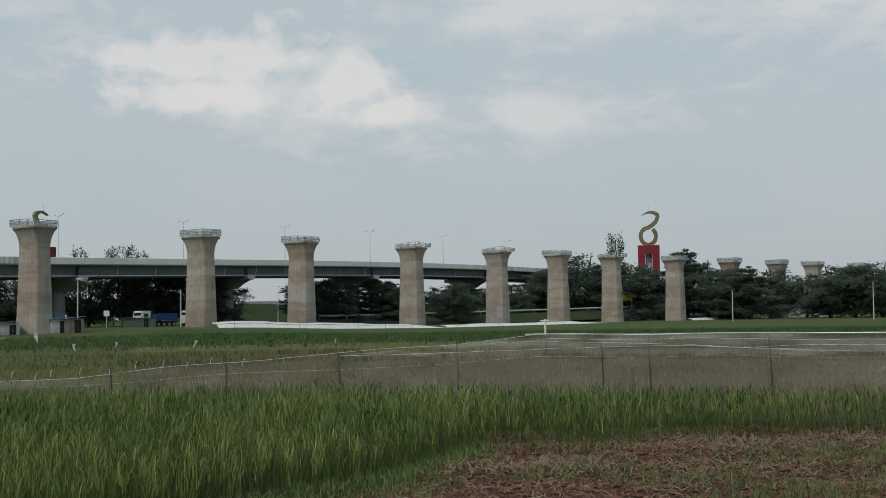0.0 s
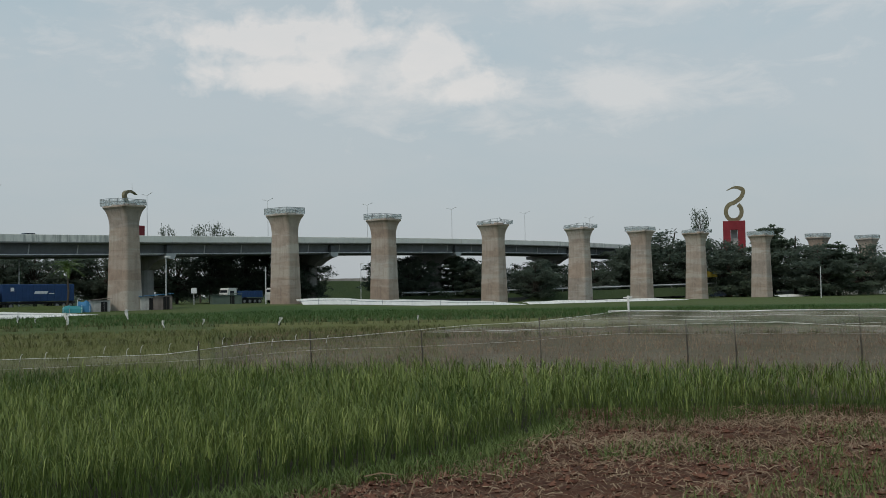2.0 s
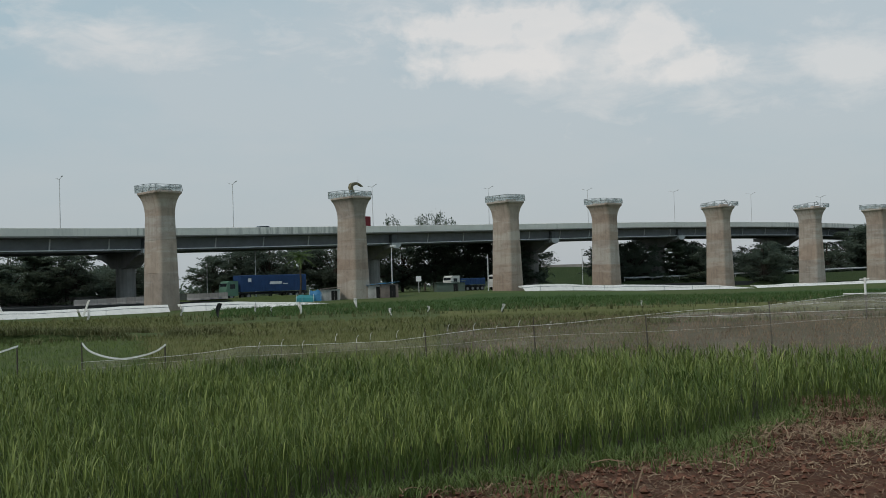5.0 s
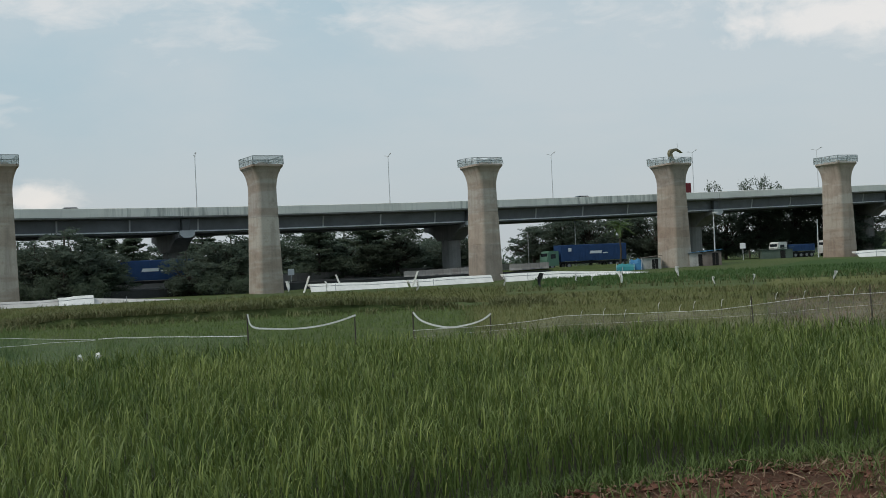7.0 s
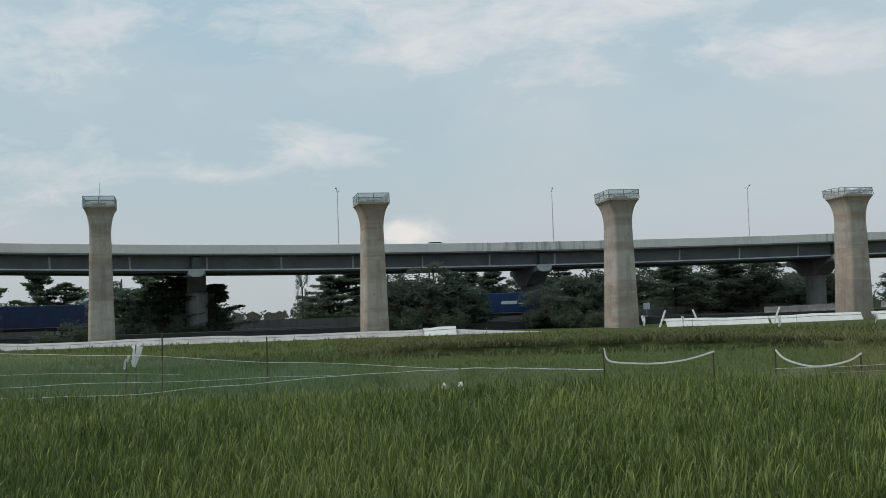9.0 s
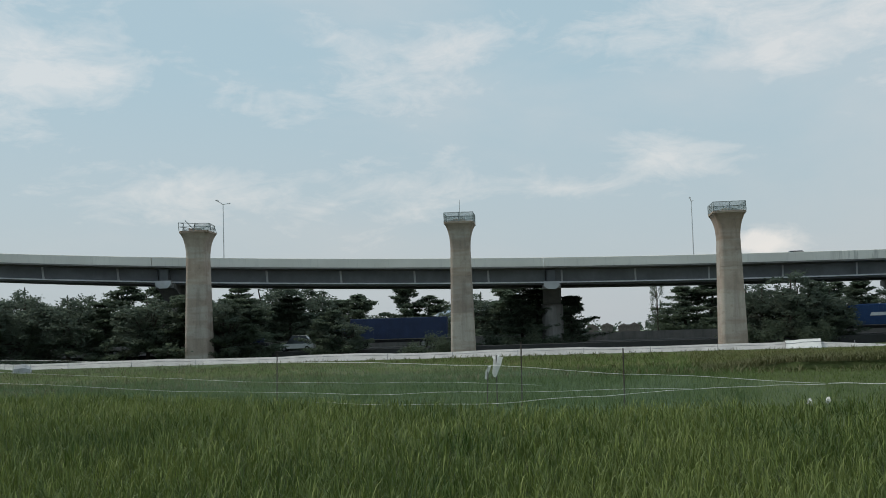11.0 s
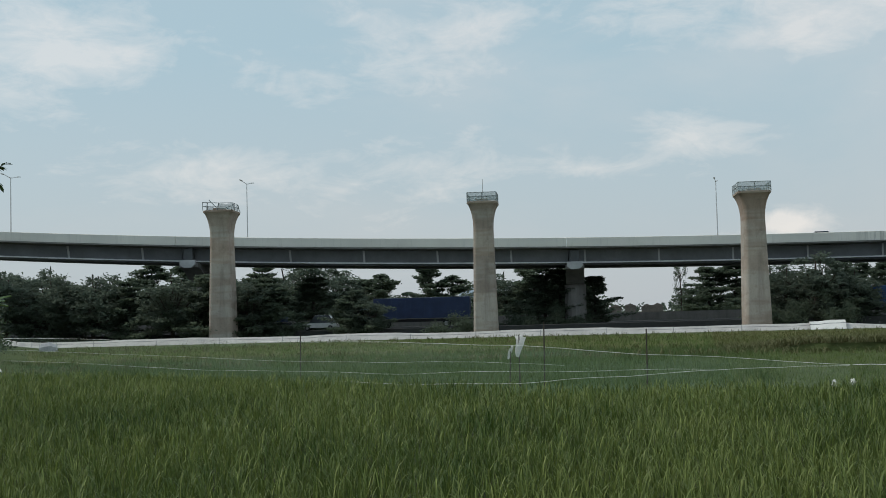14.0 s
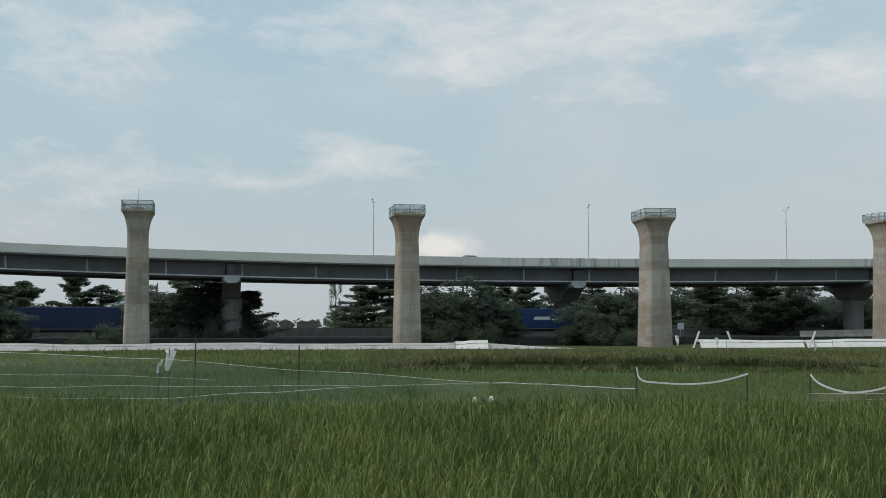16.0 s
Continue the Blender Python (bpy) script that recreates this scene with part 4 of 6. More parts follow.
blades("muddy_crop", scatter(5000, 29, 53, 31, 65), 5, (0.12, 0.26), 0.020, (0.1, 0.45), M_TUFT, "dull green low rice", "rice", 1, 0.12, 0.5)
blades("olive_crop", scatter(8500, 4, 29.5, 31, 86), 5, (0.16, 0.32), 0.022, (0.1, 0.45), M_OLTUFT, "olive green ripening rice", "rice", 1, 0.12, 0.5)
blades("olive_crop", scatter(8000, 50, 98, 75, 116), 5, (0.2, 0.36), 0.04, (0.1, 0.45), M_TUFT, "yellowish green ripening rice", "rice", 1, 0.15, 0.5)
blades("young_crop", scatter(9000, -26, 26, 106, 150), 5, (0.3, 0.5), 0.055, (0.1, 0.4), M_DEEPG, "deep green young rice", "rice", 1, 0.16, 0.5)
blades("young_crop", scatter(9000, 50, 98, 30, 74, lambda a, r, x, y: r > np.interp(a, EDGE_A, EDGE_R) + 0.6), 6, (0.28, 0.48), 0.022, (0.1, 0.4), M_NETCROP, "green young rice under the net", "rice", 1, 0.12, 0.5)
blades("stubble", scatter(7000, -26, 14, 27, 76, lambda a, r, x, y: r > np.interp(a, EDGE_A, EDGE_R) + 0.6), 4, (0.12, 0.3), 0.02, (0.1, 0.7), M_STRAW, "pale cut stubble on brown mud", "stubble", 1, 0.1, 0.3)

# soil bed: clods, straw, weeds
g9 = np.random.default_rng(99)


def on_soil(n, y0=8.0, y1=23.2, inset=0.0):
    y = g9.uniform(y0, y1, n)
    l = np.interp(y, [p[0] for p in SOIL_L], [p[1] for p in SOIL_L]) + inset
    x = l + (11 - l) * g9.uniform(0, 1, n)
    z = np.array([0.016 + max(0.0, soil_z(a, b)) for a, b in zip(x, y)]) + height(x, y)
    return np.c_[x, y, z]


def litter(name, pts, length, width, material, label, lift=0.03, tilt=0.25):
    n = len(pts)
    a = g9.uniform(0, np.pi, n)
    d = np.c_[np.cos(a), np.sin(a), g9.uniform(-tilt, tilt, n)]
    s = np.c_[-np.sin(a), np.cos(a), g9.uniform(-0.6, 0.6, n)] * (width * g9.uniform(0.5, 1.4, n))[:, None]
    h = (g9.uniform(length[0], length[1], n) / 2)[:, None]
    c = pts + np.array([0, 0, lift]) + np.c_[np.zeros((n, 2)), g9.uniform(0, 0.05, n)]
    bend = np.c_[np.zeros((n, 2)), g9.uniform(0, 0.05, n)]
    v = np.stack([c - d * h - s, c - d * h + s, c + bend + s, c + bend - s, c + d * h + s, c + d * h - s], 1).reshape(-1, 3)
    o = np.arange(n)[:, None] * 6
    f = np.concatenate([o + np.array([0, 1, 2, 3]), o + np.array([3, 2, 4, 5])])
    return tagged(part(name, (v.tolist(), f.tolist()), material), label, "straw", "", "stuff")


litter("dry_straw", on_soil(19000), (0.05, 0.24), 0.0050, M_STRAW, "pale dry straw strewn over red soil")
litter("dry_stalks", on_soil(70), (0.4, 1.0), 0.010, M_STRAW, "long broken dry stalks lying on the soil", 0.08, 0.35)
# heaped straw in two rough swathes
sw = np.concatenate([np.c_[g9.normal(4.5, 2.2, 1100), g9.normal(20.2, 0.6, 1100), np.full(1100, 0.05)], np.c_[g9.normal(2.2, 1.5, 1000), g9.normal(17.6, 0.5, 1000), np.full(1000, 0.06)]])
sw = sw[sw[:, 0] > np.interp(sw[:, 1], [p[0] for p in SOIL_L], [p[1] for p in SOIL_L]) + 0.2]
litter("straw_heap", sw, (0.08, 0.3), 0.006, M_STRAW, "low heaps of dry straw and roots", 0.06, 0.7)
ico = [(0, 0, 1), (0.9, 0, 0.3), (0.25, 0.85, 0.35), (-0.75, 0.5, 0.3), (-0.7, -0.6, 0.35), (0.3, -0.85, 0.3), (0, 0, -0.4)]
icf = [(0, 1, 2), (0, 2, 3), (0, 3, 4), (0, 4, 5), (0, 5, 1), (6, 2, 1), (6, 3, 2), (6, 4, 3), (6, 5, 4), (6, 1, 5)]
cp = on_soil(15000, inset=0.2)
cs = 0.010 + 0.055 * g9.uniform(0, 1, len(cp)) ** 2.5 + 0.04 * (g9.uniform(0, 1, len(cp)) > 0.97)
ca = g9.uniform(0, 6.28, len(cp))
base = np.asarray(ico)
rot = np.stack([np.stack([np.cos(ca), -np.sin(ca), 0 * ca], 1), np.stack([np.sin(ca), np.cos(ca), 0 * ca], 1), np.stack([0 * ca, 0 * ca, 0 * ca + 1.0], 1)], 1)
cv = np.einsum("nij,kj->nki", rot, base) * cs[:, None, None] * g9.uniform(0.75, 1.25, (len(cp), len(ico), 1)) + cp[:, None, :]
cf = (np.arange(len(cp))[:, None, None] * len(ico) + np.asarray(icf)[None]).reshape(-1, 3)
tagged(part("soil_clods", (cv.reshape(-1, 3).tolist(), cf.tolist()), M_CLOD), "crumbly red soil clods on the bed", "soil", "", "stuff")
wp = on_soil(3600)
keep = np.array([noise.noise(Vector((a * 0.45, b * 0.6, 1.7))) > 0.02 for a, b, _ in wp])
blades("soil_weeds", wp[keep], 6, (0.10, 0.34), 0.008, (0.1, 0.8), M_TUFT, "low green weeds growing on the soil bed", "weeds", 2, 0.06, 0.8)
ey = g9.uniform(8.5, 21.0, 800)
ex = np.interp(ey, [p[0] for p in SOIL_L], [p[1] for p in SOIL_L]) + g9.normal(0.05, 0.2, 800)
blades("edge_weeds", np.c_[ex, ey, np.full(800, 0.03)], 6, (0.12, 0.32), 0.008, (0.1, 0.8), M_TUFT, "green weeds along the rice's edge", "weeds", 2, 0.07, 0.8)
ex = g9.uniform(0.8, 11, 260)
blades("edge_dry_grass", np.c_[ex, YTOP - 0.1 + 0.6 * np.clip(ex - 2.9, 0, 2) + g9.normal(0, 0.25, 260), np.full(260, 0.04)], 7, (0.08, 0.26), 0.008, (0.1, 0.7), M_STRAW, "dry yellow grass before the rice strip", "grass", 2, 0.08, 0.7)

# ---------------------------------------------------------------- bird nets over the paddies
def net_mat(name, a, b, cover):
    m = Mat(name, 0.8, 0, 0.1)
    v = m.coords(world_space=True)
    long = m.coords((0.10, 0.10, 5.0), True)
    m.colour(m.mix(m.noise(0.7, 4, 0.6, v), a, b))
    lines = m.noise(1.6, 4, 0.65, long, 0.42, 0.72)
    x = m.n.new("ShaderNodeMapRange")
    x.inputs[3].default_value, x.inputs[4].default_value = cover * 0.55, min(0.9, cover * 1.6)
    m.l.new(lines, x.inputs[0])
    return m.alpha(x.outputs[0]).m


M_NETW = net_mat("white_bird_net", (0.25, 0.215, 0.165), (0.36, 0.325, 0.27), 0.34)
M_NETF = net_mat("folded_bird_net", (0.42, 0.40, 0.36), (0.58, 0.56, 0.52), 0.20)
M_NETG = net_mat("green_bird_net", (0.20, 0.27, 0.19), (0.30, 0.37, 0.29), 0.15)


def bird_net(label, stations, material, ropes, posts, lean=0.0, floor_z=0.35, sag=0.06):
    """A net hung from a line of posts. Stations: heading, distance, top height."""
    a0, a1 = stations[0][0], stations[-1][0]
    ob = thing("bird_net", (0, 0, 0), label, "net")
    n = 120
    az = np.linspace(a0, a1, n)
    o = 1 if a1 > a0 else -1
    ss = sorted(stations)
    d = np.interp(az, [s[0] for s in ss], [s[1] for s in ss])
    top = np.interp(az, [s[0] for s in ss], [s[2] for s in ss])
    rows = []
    for i in range(n):
        col = []
        for k in range(7):
            s = k / 6
            w = 0.22 * noise.noise(Vector((az[i] * 0.5, s * 2.0, 4.0)))
            z = floor_z + (top[i] - floor_z) * s
            p = spot(az[i], d[i] + lean * (1 - s) + w, z - 0.05 * (1 - s) * abs(math.sin(az[i] * 1.4)))
            col.append(p)
        rows.append(col)
    part("netting", loft(rows, False), material, ob, smooth=True)
    for run, r in ropes:
        if isinstance(run, float):
            run = [(min(a0, a1), run), (max(a0, a1), run)]
        pts = []
        for i in range(0, n, 3):
            if not run[0][0] - 0.01 <= az[i] <= run[-1][0] + 0.01:
                continue
            s = float(np.interp(az[i], [q[0] for q in run], [q[1] for q in run]))
            pts.append(spot(az[i], d[i] + lean * (1 - s) - 0.03, floor_z + (top[i] - floor_z) * s + sag * noise.noise(Vector((az[i] * 0.16, s * 7.0, 1.0))) + 0.25 * sag * noise.noise(Vector((az[i] * 0.9, s * 7.0, 5.0)))))
        part("edge_rope", tube(pts, r, r, 4), M_ROPE, ob)
    for a, h in posts:
        dd = float(np.interp(a, [s[0] for s in ss], [s[1] for s in ss]))
        p = spot(a, dd - 0.05, 0)
        part("post", tube([p, p + Vector((0.03, 0.02, h * 0.5)), p + Vector((0.0, 0.05, h))], 0.020, 0.015, 6), M_DARKWOOD, ob, "dark weathered wooden post")
    return ob


bird_net("long whitish bird net hung on dark posts beside the rice", [(32.0, 29.6, 0.80), (27.0, 29.8, 0.88), (24.5, 30.0, 1.0), (21.8, 30.2, 0.94), (17.5, 30.2, 1.0), (13.1, 30.2, 1.22), (9.1, 29.8, 1.36), (5.1, 29.4, 1.48), (-0.4, 28.8, 1.66), (-5.0, 28.0, 1.92), (-12.0, 27.0, 1.90), (-26.0, 25.6, 1.86)],
         M_NETW, [(1.0, 0.004), (0.66, 0.0015)], [(-9.9, 1.78), (-7.65, 1.70), (-0.66, 1.76), (5.1, 1.50), (10.5, 1.50), (-15.5, 1.8), (15.8, 1.3)])
bird_net("thin white bird net sagging over dark green paddy", [(-4.0, 62, 1.30), (-8, 60, 1.30), (-26.0, 56, 1.25)], M_NETW, [(1.0, 0.03)], [(-5.0, 2.1), (-18.0, 1.4)], 3.0, 0.5)
bird_net("sagging pale green bird net hung along the paddy", [(47.0, 28.6, 1.05), (50.0, 28.4, 1.16), (56.3, 28.0, 1.38), (62.4, 28.0, 1.66), (68.0, 30.5, 1.76), (73.0, 35.0, 1.75), (81.4, 43.0, 1.85), (87.2, 48.0, 2.0)],
         M_NETG, [(1.0, 0.0045), ([(52.5, 0.60), (55.9, 0.56), (68.4, 0.28), (78.0, 0.22), (87.2, 0.42)], 0.0026), ([(47.0, 0.95), (53.9, 0.50), (63.4, 0.13), (72.0, 0.05)], 0.0040), ([(60.0, 0.62), (74.0, 0.50), (87.2, 0.70)], 0.0022)], [(56.3, 1.98), (61.2, 2.2), (73.0, 2.05)], -0.6, 0.62, 0.05)
bird_net("gathered pale upper fold of a bird net", [(5.0, 29.3, 1.47), (-0.4, 28.7, 1.65), (-5.0, 27.9, 1.91), (-12.0, 26.9, 1.89), (-26.0, 25.5, 1.85)], M_NETF, [([(-26.0, 0.0), (-12.0, 0.35), (-4.0, 0.2), (5.0, 0.05)], 0.003), ([(-26.0, 0.55), (-14.0, 0.3), (-7.0, 0.62)], 0.0025), ([(-20.0, 0.05), (-9.0, 0.5), (-2.0, 0.75)], 0.002), ([(-26.0, 0.8), (-5.0, 0.78)], 0.003)], [], 0.0, 1.45)
bird_net("low end of a pale bird net among rice tips", [(40.0, 28.9, 0.95), (47.0, 28.6, 1.05)], M_NETG, [(1.0, 0.008)], [], 0.0, 0.3)
# tied-down net ends
for a, d0, a2 in ((89.4, 50.0, 90.3), (88.0, 50.0, 87.1), (87.4, 50.5, 86.6), (89.2, 50.0, 88.4)):
    t, b = spot(a, d0, 2.0), spot(a2, d0 - 2.0, 0.7)
    mid = (t + b) / 2 + Vector((0, 0, -0.22))
    tagged(part("net_tie", tube([t, mid, b], 0.035, 0.03, 5), M_ROPE), "white twisted net end tied down slantwise", "net")
for a in (89.4, 87.9):
    p = spot(a, 50.1, 0)
    tagged(part("net_stake", tube([p, p + Vector((0, 0, 2.05))], 0.04, 0.03, 6), M_DARKWOOD), "wooden stake holding up a net end", "stake")
bird_net("pale net end drawn tight between two stakes", [(87.4, 49.8, 1.98), (89.3, 49.8, 2.0)], M_NETG, [(1.0, 0.015)], [], -1.5, 0.8)

# sagging white strips between stakes
for pts in (((39.96, 1.36), (39.85, 1.02), (38.9, 0.98), (37.7, 0.94), (36.4, 0.99), (35.5, 1.10), (34.8, 1.22)), ((31.97, 1.22), (31.7, 1.02), (31.0, 0.86), (30.2, 0.78), (29.3, 0.84), (28.6, 0.94), (28.2, 1.10))):
    ob = thing("plastic_strip", spot(pts[0][0], 30.5), "white plastic strip sagging between two stakes", "strip", "bird scaring strips")
    back = ob.matrix_basis.inverted()
    q = [back @ spot(a, 30.5, z) for a, z in pts]
    for _ in range(3):
        q = [q[0]] + [p.lerp(w, f) for p, w in zip(q, q[1:]) for f in (0.25, 0.75)] + [q[-1]]
    part("strip", loft([[p + Vector((0, 0, 0.021)), p + Vector((0.02, 0.02, 0.019)), p + Vector((0.02, 0.02, -0.019)), p - Vector((0, 0, 0.021))] for p in q]), M_ROPE, ob)
    for a, z in (pts[0], pts[-1]):
        p = back @ spot(a, 30.55, 0)
        part("stake", tube([p, p + Vector((0, 0, z + 0.03))], 0.022, 0.018, 5), M_DARKWOOD, ob)
# little white stakes along the net
sr = random.Random(3)
for k in range(13):
    a = 24 - k * 1.18 + sr.uniform(-0.35, 0.35)
    h = 0.90 + 0.030 * k + sr.uniform(0, 0.16)
    p = spot(a, 30.8, 0)
    st = thing("net_stake", p, "thin stake with a curled white tip", "stake", "white stakes")
    part("stick", tube([(0, 0, 0), (0, 0, h - 0.1)], 0.007, 0.006, 5), M_DARKWOOD, st)
    part("tip", tube([(0, 0, h - 0.11), (0.01, 0, h), (0.03, 0.01, h + 0.06), (0.06, 0.02, h + 0.08)], 0.006, 0.005, 5), M_ROPE, st)


def rag(az, d, z, size, material, label, seed, wide=1.0):
    """A torn sheet of plastic hanging from a leaning stick."""
    r = random.Random(seed)
    ob = thing("rag_flag", spot(az, d), label, "flag", "bird scaring flags")
    g = heightv(spot(az, d))
    lean = Vector((r.uniform(-0.3, 0.3), r.uniform(-0.2, 0.2), 0)) * size
    part("stick", tube([(0, 0, g), Vector((0, 0, z + size * 0.55)) + lean], 0.02, 0.015, 5), M_DARKWOOD, ob)
    rows = []
    for i in range(7):
        s = i / 6
        w = wide * size * (0.19 - 0.13 * s) * r.uniform(0.8, 1.2)
        c = lean * (1 - s * 0.6) + Vector((0.10 * size * math.sin(s * 4 + seed), 0.05 * size * math.cos(s * 3), z + size * (0.5 - s)))
        fold = 0.10 * size
        rows.append([c + Vector((-w, -w * 0.5, 0)), c + Vector((-w * 0.3, fold, 0.02)), c + Vector((w * 0.3, -fold, 0)), c + Vector((w, w * 0.4, -0.03)), c + Vector((w * 0.3, -fold + 0.02, 0)), c + Vector((-w * 0.3, fold + 0.02, 0))])
    part("rag", loft(rows), material, ob)
    return ob


rag(62.35, 29.5, 1.60, 0.50, M_WHITE, "torn white plastic sheet fluttering on a line", 1, 1.6)
rag(62.9, 29.6, 1.45, 0.3, M_WHITE, "small torn white plastic scrap on a line", 2)
for i, (a, d, z, s) in enumerate(((19.1, 118, 0.85, 1.1), (21.8, 104, 0.75, 1.2), (31.7, 108, 0.7, 1.1), (27.4, 110, 0.7, 0.9), (23.9, 112, 0.7, 0.7), (23.2, 112, 0.6, 0.5), (17.4, 85, 0.55, 0.6), (38.0, 128, 0.9, 1.3), (36.1, 126, 0.9, 0.9), (15.6, 88, 0.6, 0.5), (12.0, 80, 0.7, 0.6), (5.2, 82, 0.7, 0.4))):
    rag(a, d, z, s * 0.85, M_WHITE, "white plastic rag on a leaning stick in the paddy", 10 + i)
rag(25.7, 106, 0.75, 1.2, M_BLACKPL, "black plastic rag on a leaning stick in the paddy", 40)
for i, (a, el) in enumerate(((47.7, -2.95), (46.9, -2.9))):
    p = spot(a, 27.7, 0.62 + 0.03 * i)
    r = random.Random(60 + i)
    tagged(part("plastic_bag", loft([[p + Vector((0.075 * q * math.cos(t) * r.uniform(0.4, 1.4), 0.06 * q * math.sin(t) * r.uniform(0.5, 1.4), z * 0.55 + r.uniform(-0.03, 0.03))) for t in [k * 0.9 for k in range(7)]] for q, z in ((0.4, 0), (1, 0.07), (0.9, 0.16), (0.3, 0.24))]), M_WHITE), "crumpled white plastic bag caught on the rice", "bag")
# white post at the far net
p = spot(-4.98, 61)
tagged(part("post_foot", tube([p, p + Vector((0, 0, 1.27))], 0.03, 0.03, 6), M_DARKWOOD), "dark lower post carrying a white head", "post")
tagged(part("white_post", join(tube([p + Vector((0, 0, 1.25)), p + Vector((0, 0, 2.1))], 0.05, 0.06, 8), tube([p + Vector((-0.25, 0, 2.0)), p + Vector((0.2, 0, 2.02))], 0.04, 0.04, 6)), M_WHITE), "short white post with a crossbar at the far net", "post")


# ---------------------------------------------------------------- white sheeting along the works
def sheeting(u0, u1, off, h, label, taper=True, lift=0.0, material=M_WHITE):
    ob = thing("ground_sheeting", along(u0, off), label, "sheeting", "white sheeting")
    back = ob.matrix_basis.inverted()
    n = max(4, int(abs(u1 - u0) / 2.5))

    def run(o0, o1, z0, z1, name, material, back_by=0.0):
        rows = []
        for k in range(n + 1):
            s = k / n
            u = u0 + (u1 - u0) * s
            t = min(1.0, (1 - s) * n / 5) if taper else 1.0
            jog = 0.10 * noise.noise(Vector((u * 0.12, off, 2.0))) + (0.10 if int(u / 11) % 2 else 0.0)
            a, b = along(u, off + o0), along(u, off + o1)
            g = a.z + lift
            za, zb = g + (z0 + jog * (z0 > 0)) * t - 0.02, g + (z1 + jog) * t
            c, e = along(u, off + o0 + back_by), along(u, off + o1 + back_by)
            rows.append([back @ Vector((a.x, a.y, za)), back @ Vector((c.x, c.y, zb)), back @ Vector((e.x, e.y, zb)), back @ Vector((b.x, b.y, za))])
        part(name, loft(rows), material, ob)
    run(0, 0.06, 0.0, h * 0.60, "lower_sheet", material, 0.5)
    run(0.52, 0.85, h * 0.53, h * 0.70, "grey_fold", M_GREYPL, 0.05)
    run(0.50, 1.4, h * 0.695, h, "upper_roll", material, 0.25)
    for k in range(int(abs(u1 - u0) / 7)):
        u = min(u0, u1) + 3 + 7 * k
        a = back @ along(u, off - 0.12)
        part("stake", tube([a, a + Vector((0, 0, h * 1.05))], 0.035, 0.03, 5), M_GREYPL, ob)
    return ob


sheeting(-84, 23.5, -8.0, 0.62, "long dusty white plastic sheeting with a grey fold along the paddy", True, 0.0, M_DUSTY)
sheeting(10.0, 13.6, -8.6, 0.85, "short raised piece of white sheeting", False)
sheeting(38.5, 51, -6.5, 0.80, "white plastic sheeting beside a pier", False)
sheeting(51.2, 62.6, -6.8, 0.82, "white plastic sheeting with a grey fold", False)
sheeting(62.8, 84.5, -10.0, 0.90, "long white plastic sheeting with a tapering end", True)
sheeting(120.5, 176, -9.0, 0.85, "long white plastic sheeting before the northern piers", True)
sheeting(177, 232, -8.0, 0.45, "low torn white sheeting along the northern piers", True)
sheeting(272, 292, -5.0, 0.5, "low white sheeting near a far pier", True)
for i, (u, o) in enumerate(((37.5, -6.8), (43.5, -3.0), (50.5, -9.0))):
    p = along(u, o)
    tagged(part("leaning_board", loft([[p + Vector((x + 0.9 * z * (-1) ** i * 0.5, y, z)) for x, y in ((-0.12, -0.05), (0.12, -0.05), (0.12, 0.05), (-0.12, 0.05))] for z in (0, 1.9)]), M_WHITE), "white board leaning over by the sheeting", "board")


# ---------------------------------------------------------------- vehicles
M_BLUEBOX = plain("container_blue", (0.022, 0.062, 0.170), 0.55, 0.1, 0.3, 0.8)
M_NAVY = plain("tarpaulin_navy", (0.025, 0.040, 0.095), 0.7, 0, 0.3, 0.8)
M_CABG = plain("cab_green", (0.10, 0.20, 0.14), 0.4, 0, 0.2, 1.0)
M_CABW = plain("cab_white", (0.62, 0.62, 0.60), 0.4, 0, 0.2, 1.0)
M_TYRE = plain("tyre_rubber", (0.022, 0.022, 0.023), 0.85, 0, 0.3, 4.0)
M_RIM = plain("wheel_rim", (0.25, 0.25, 0.25), 0.5, 0.5, 0.2, 4.0)
M_GLASS = plain("dark_window", (0.02, 0.025, 0.03), 0.12, 0, 0.1, 1.0)
M_CHASSIS = plain("chassis_steel", (0.05, 0.05, 0.055), 0.7, 0.3, 0.3, 2.0)
M_SIGN = plain("white_lettering", (0.72, 0.73, 0.74), 0.6, 0, 0.1, 2.0)


def wheel(x, y, r, ob):
    ring = lambda rad, yy: [(x + rad * math.cos(t), yy, r + rad * math.sin(t)) for t in [2 * math.pi * k / 16 for k in range(16)]]
    w = part("wheel", loft([ring(r * 0.93, y - 0.15), ring(r, y - 0.11), ring(r, y + 0.11), ring(r * 0.93, y + 0.15)]), M_TYRE, ob, "black rubber tyre")
    part("rim", loft([ring(r * 0.55, y - 0.165), ring(r * 0.5, y + 0.165)]), M_RIM, w)


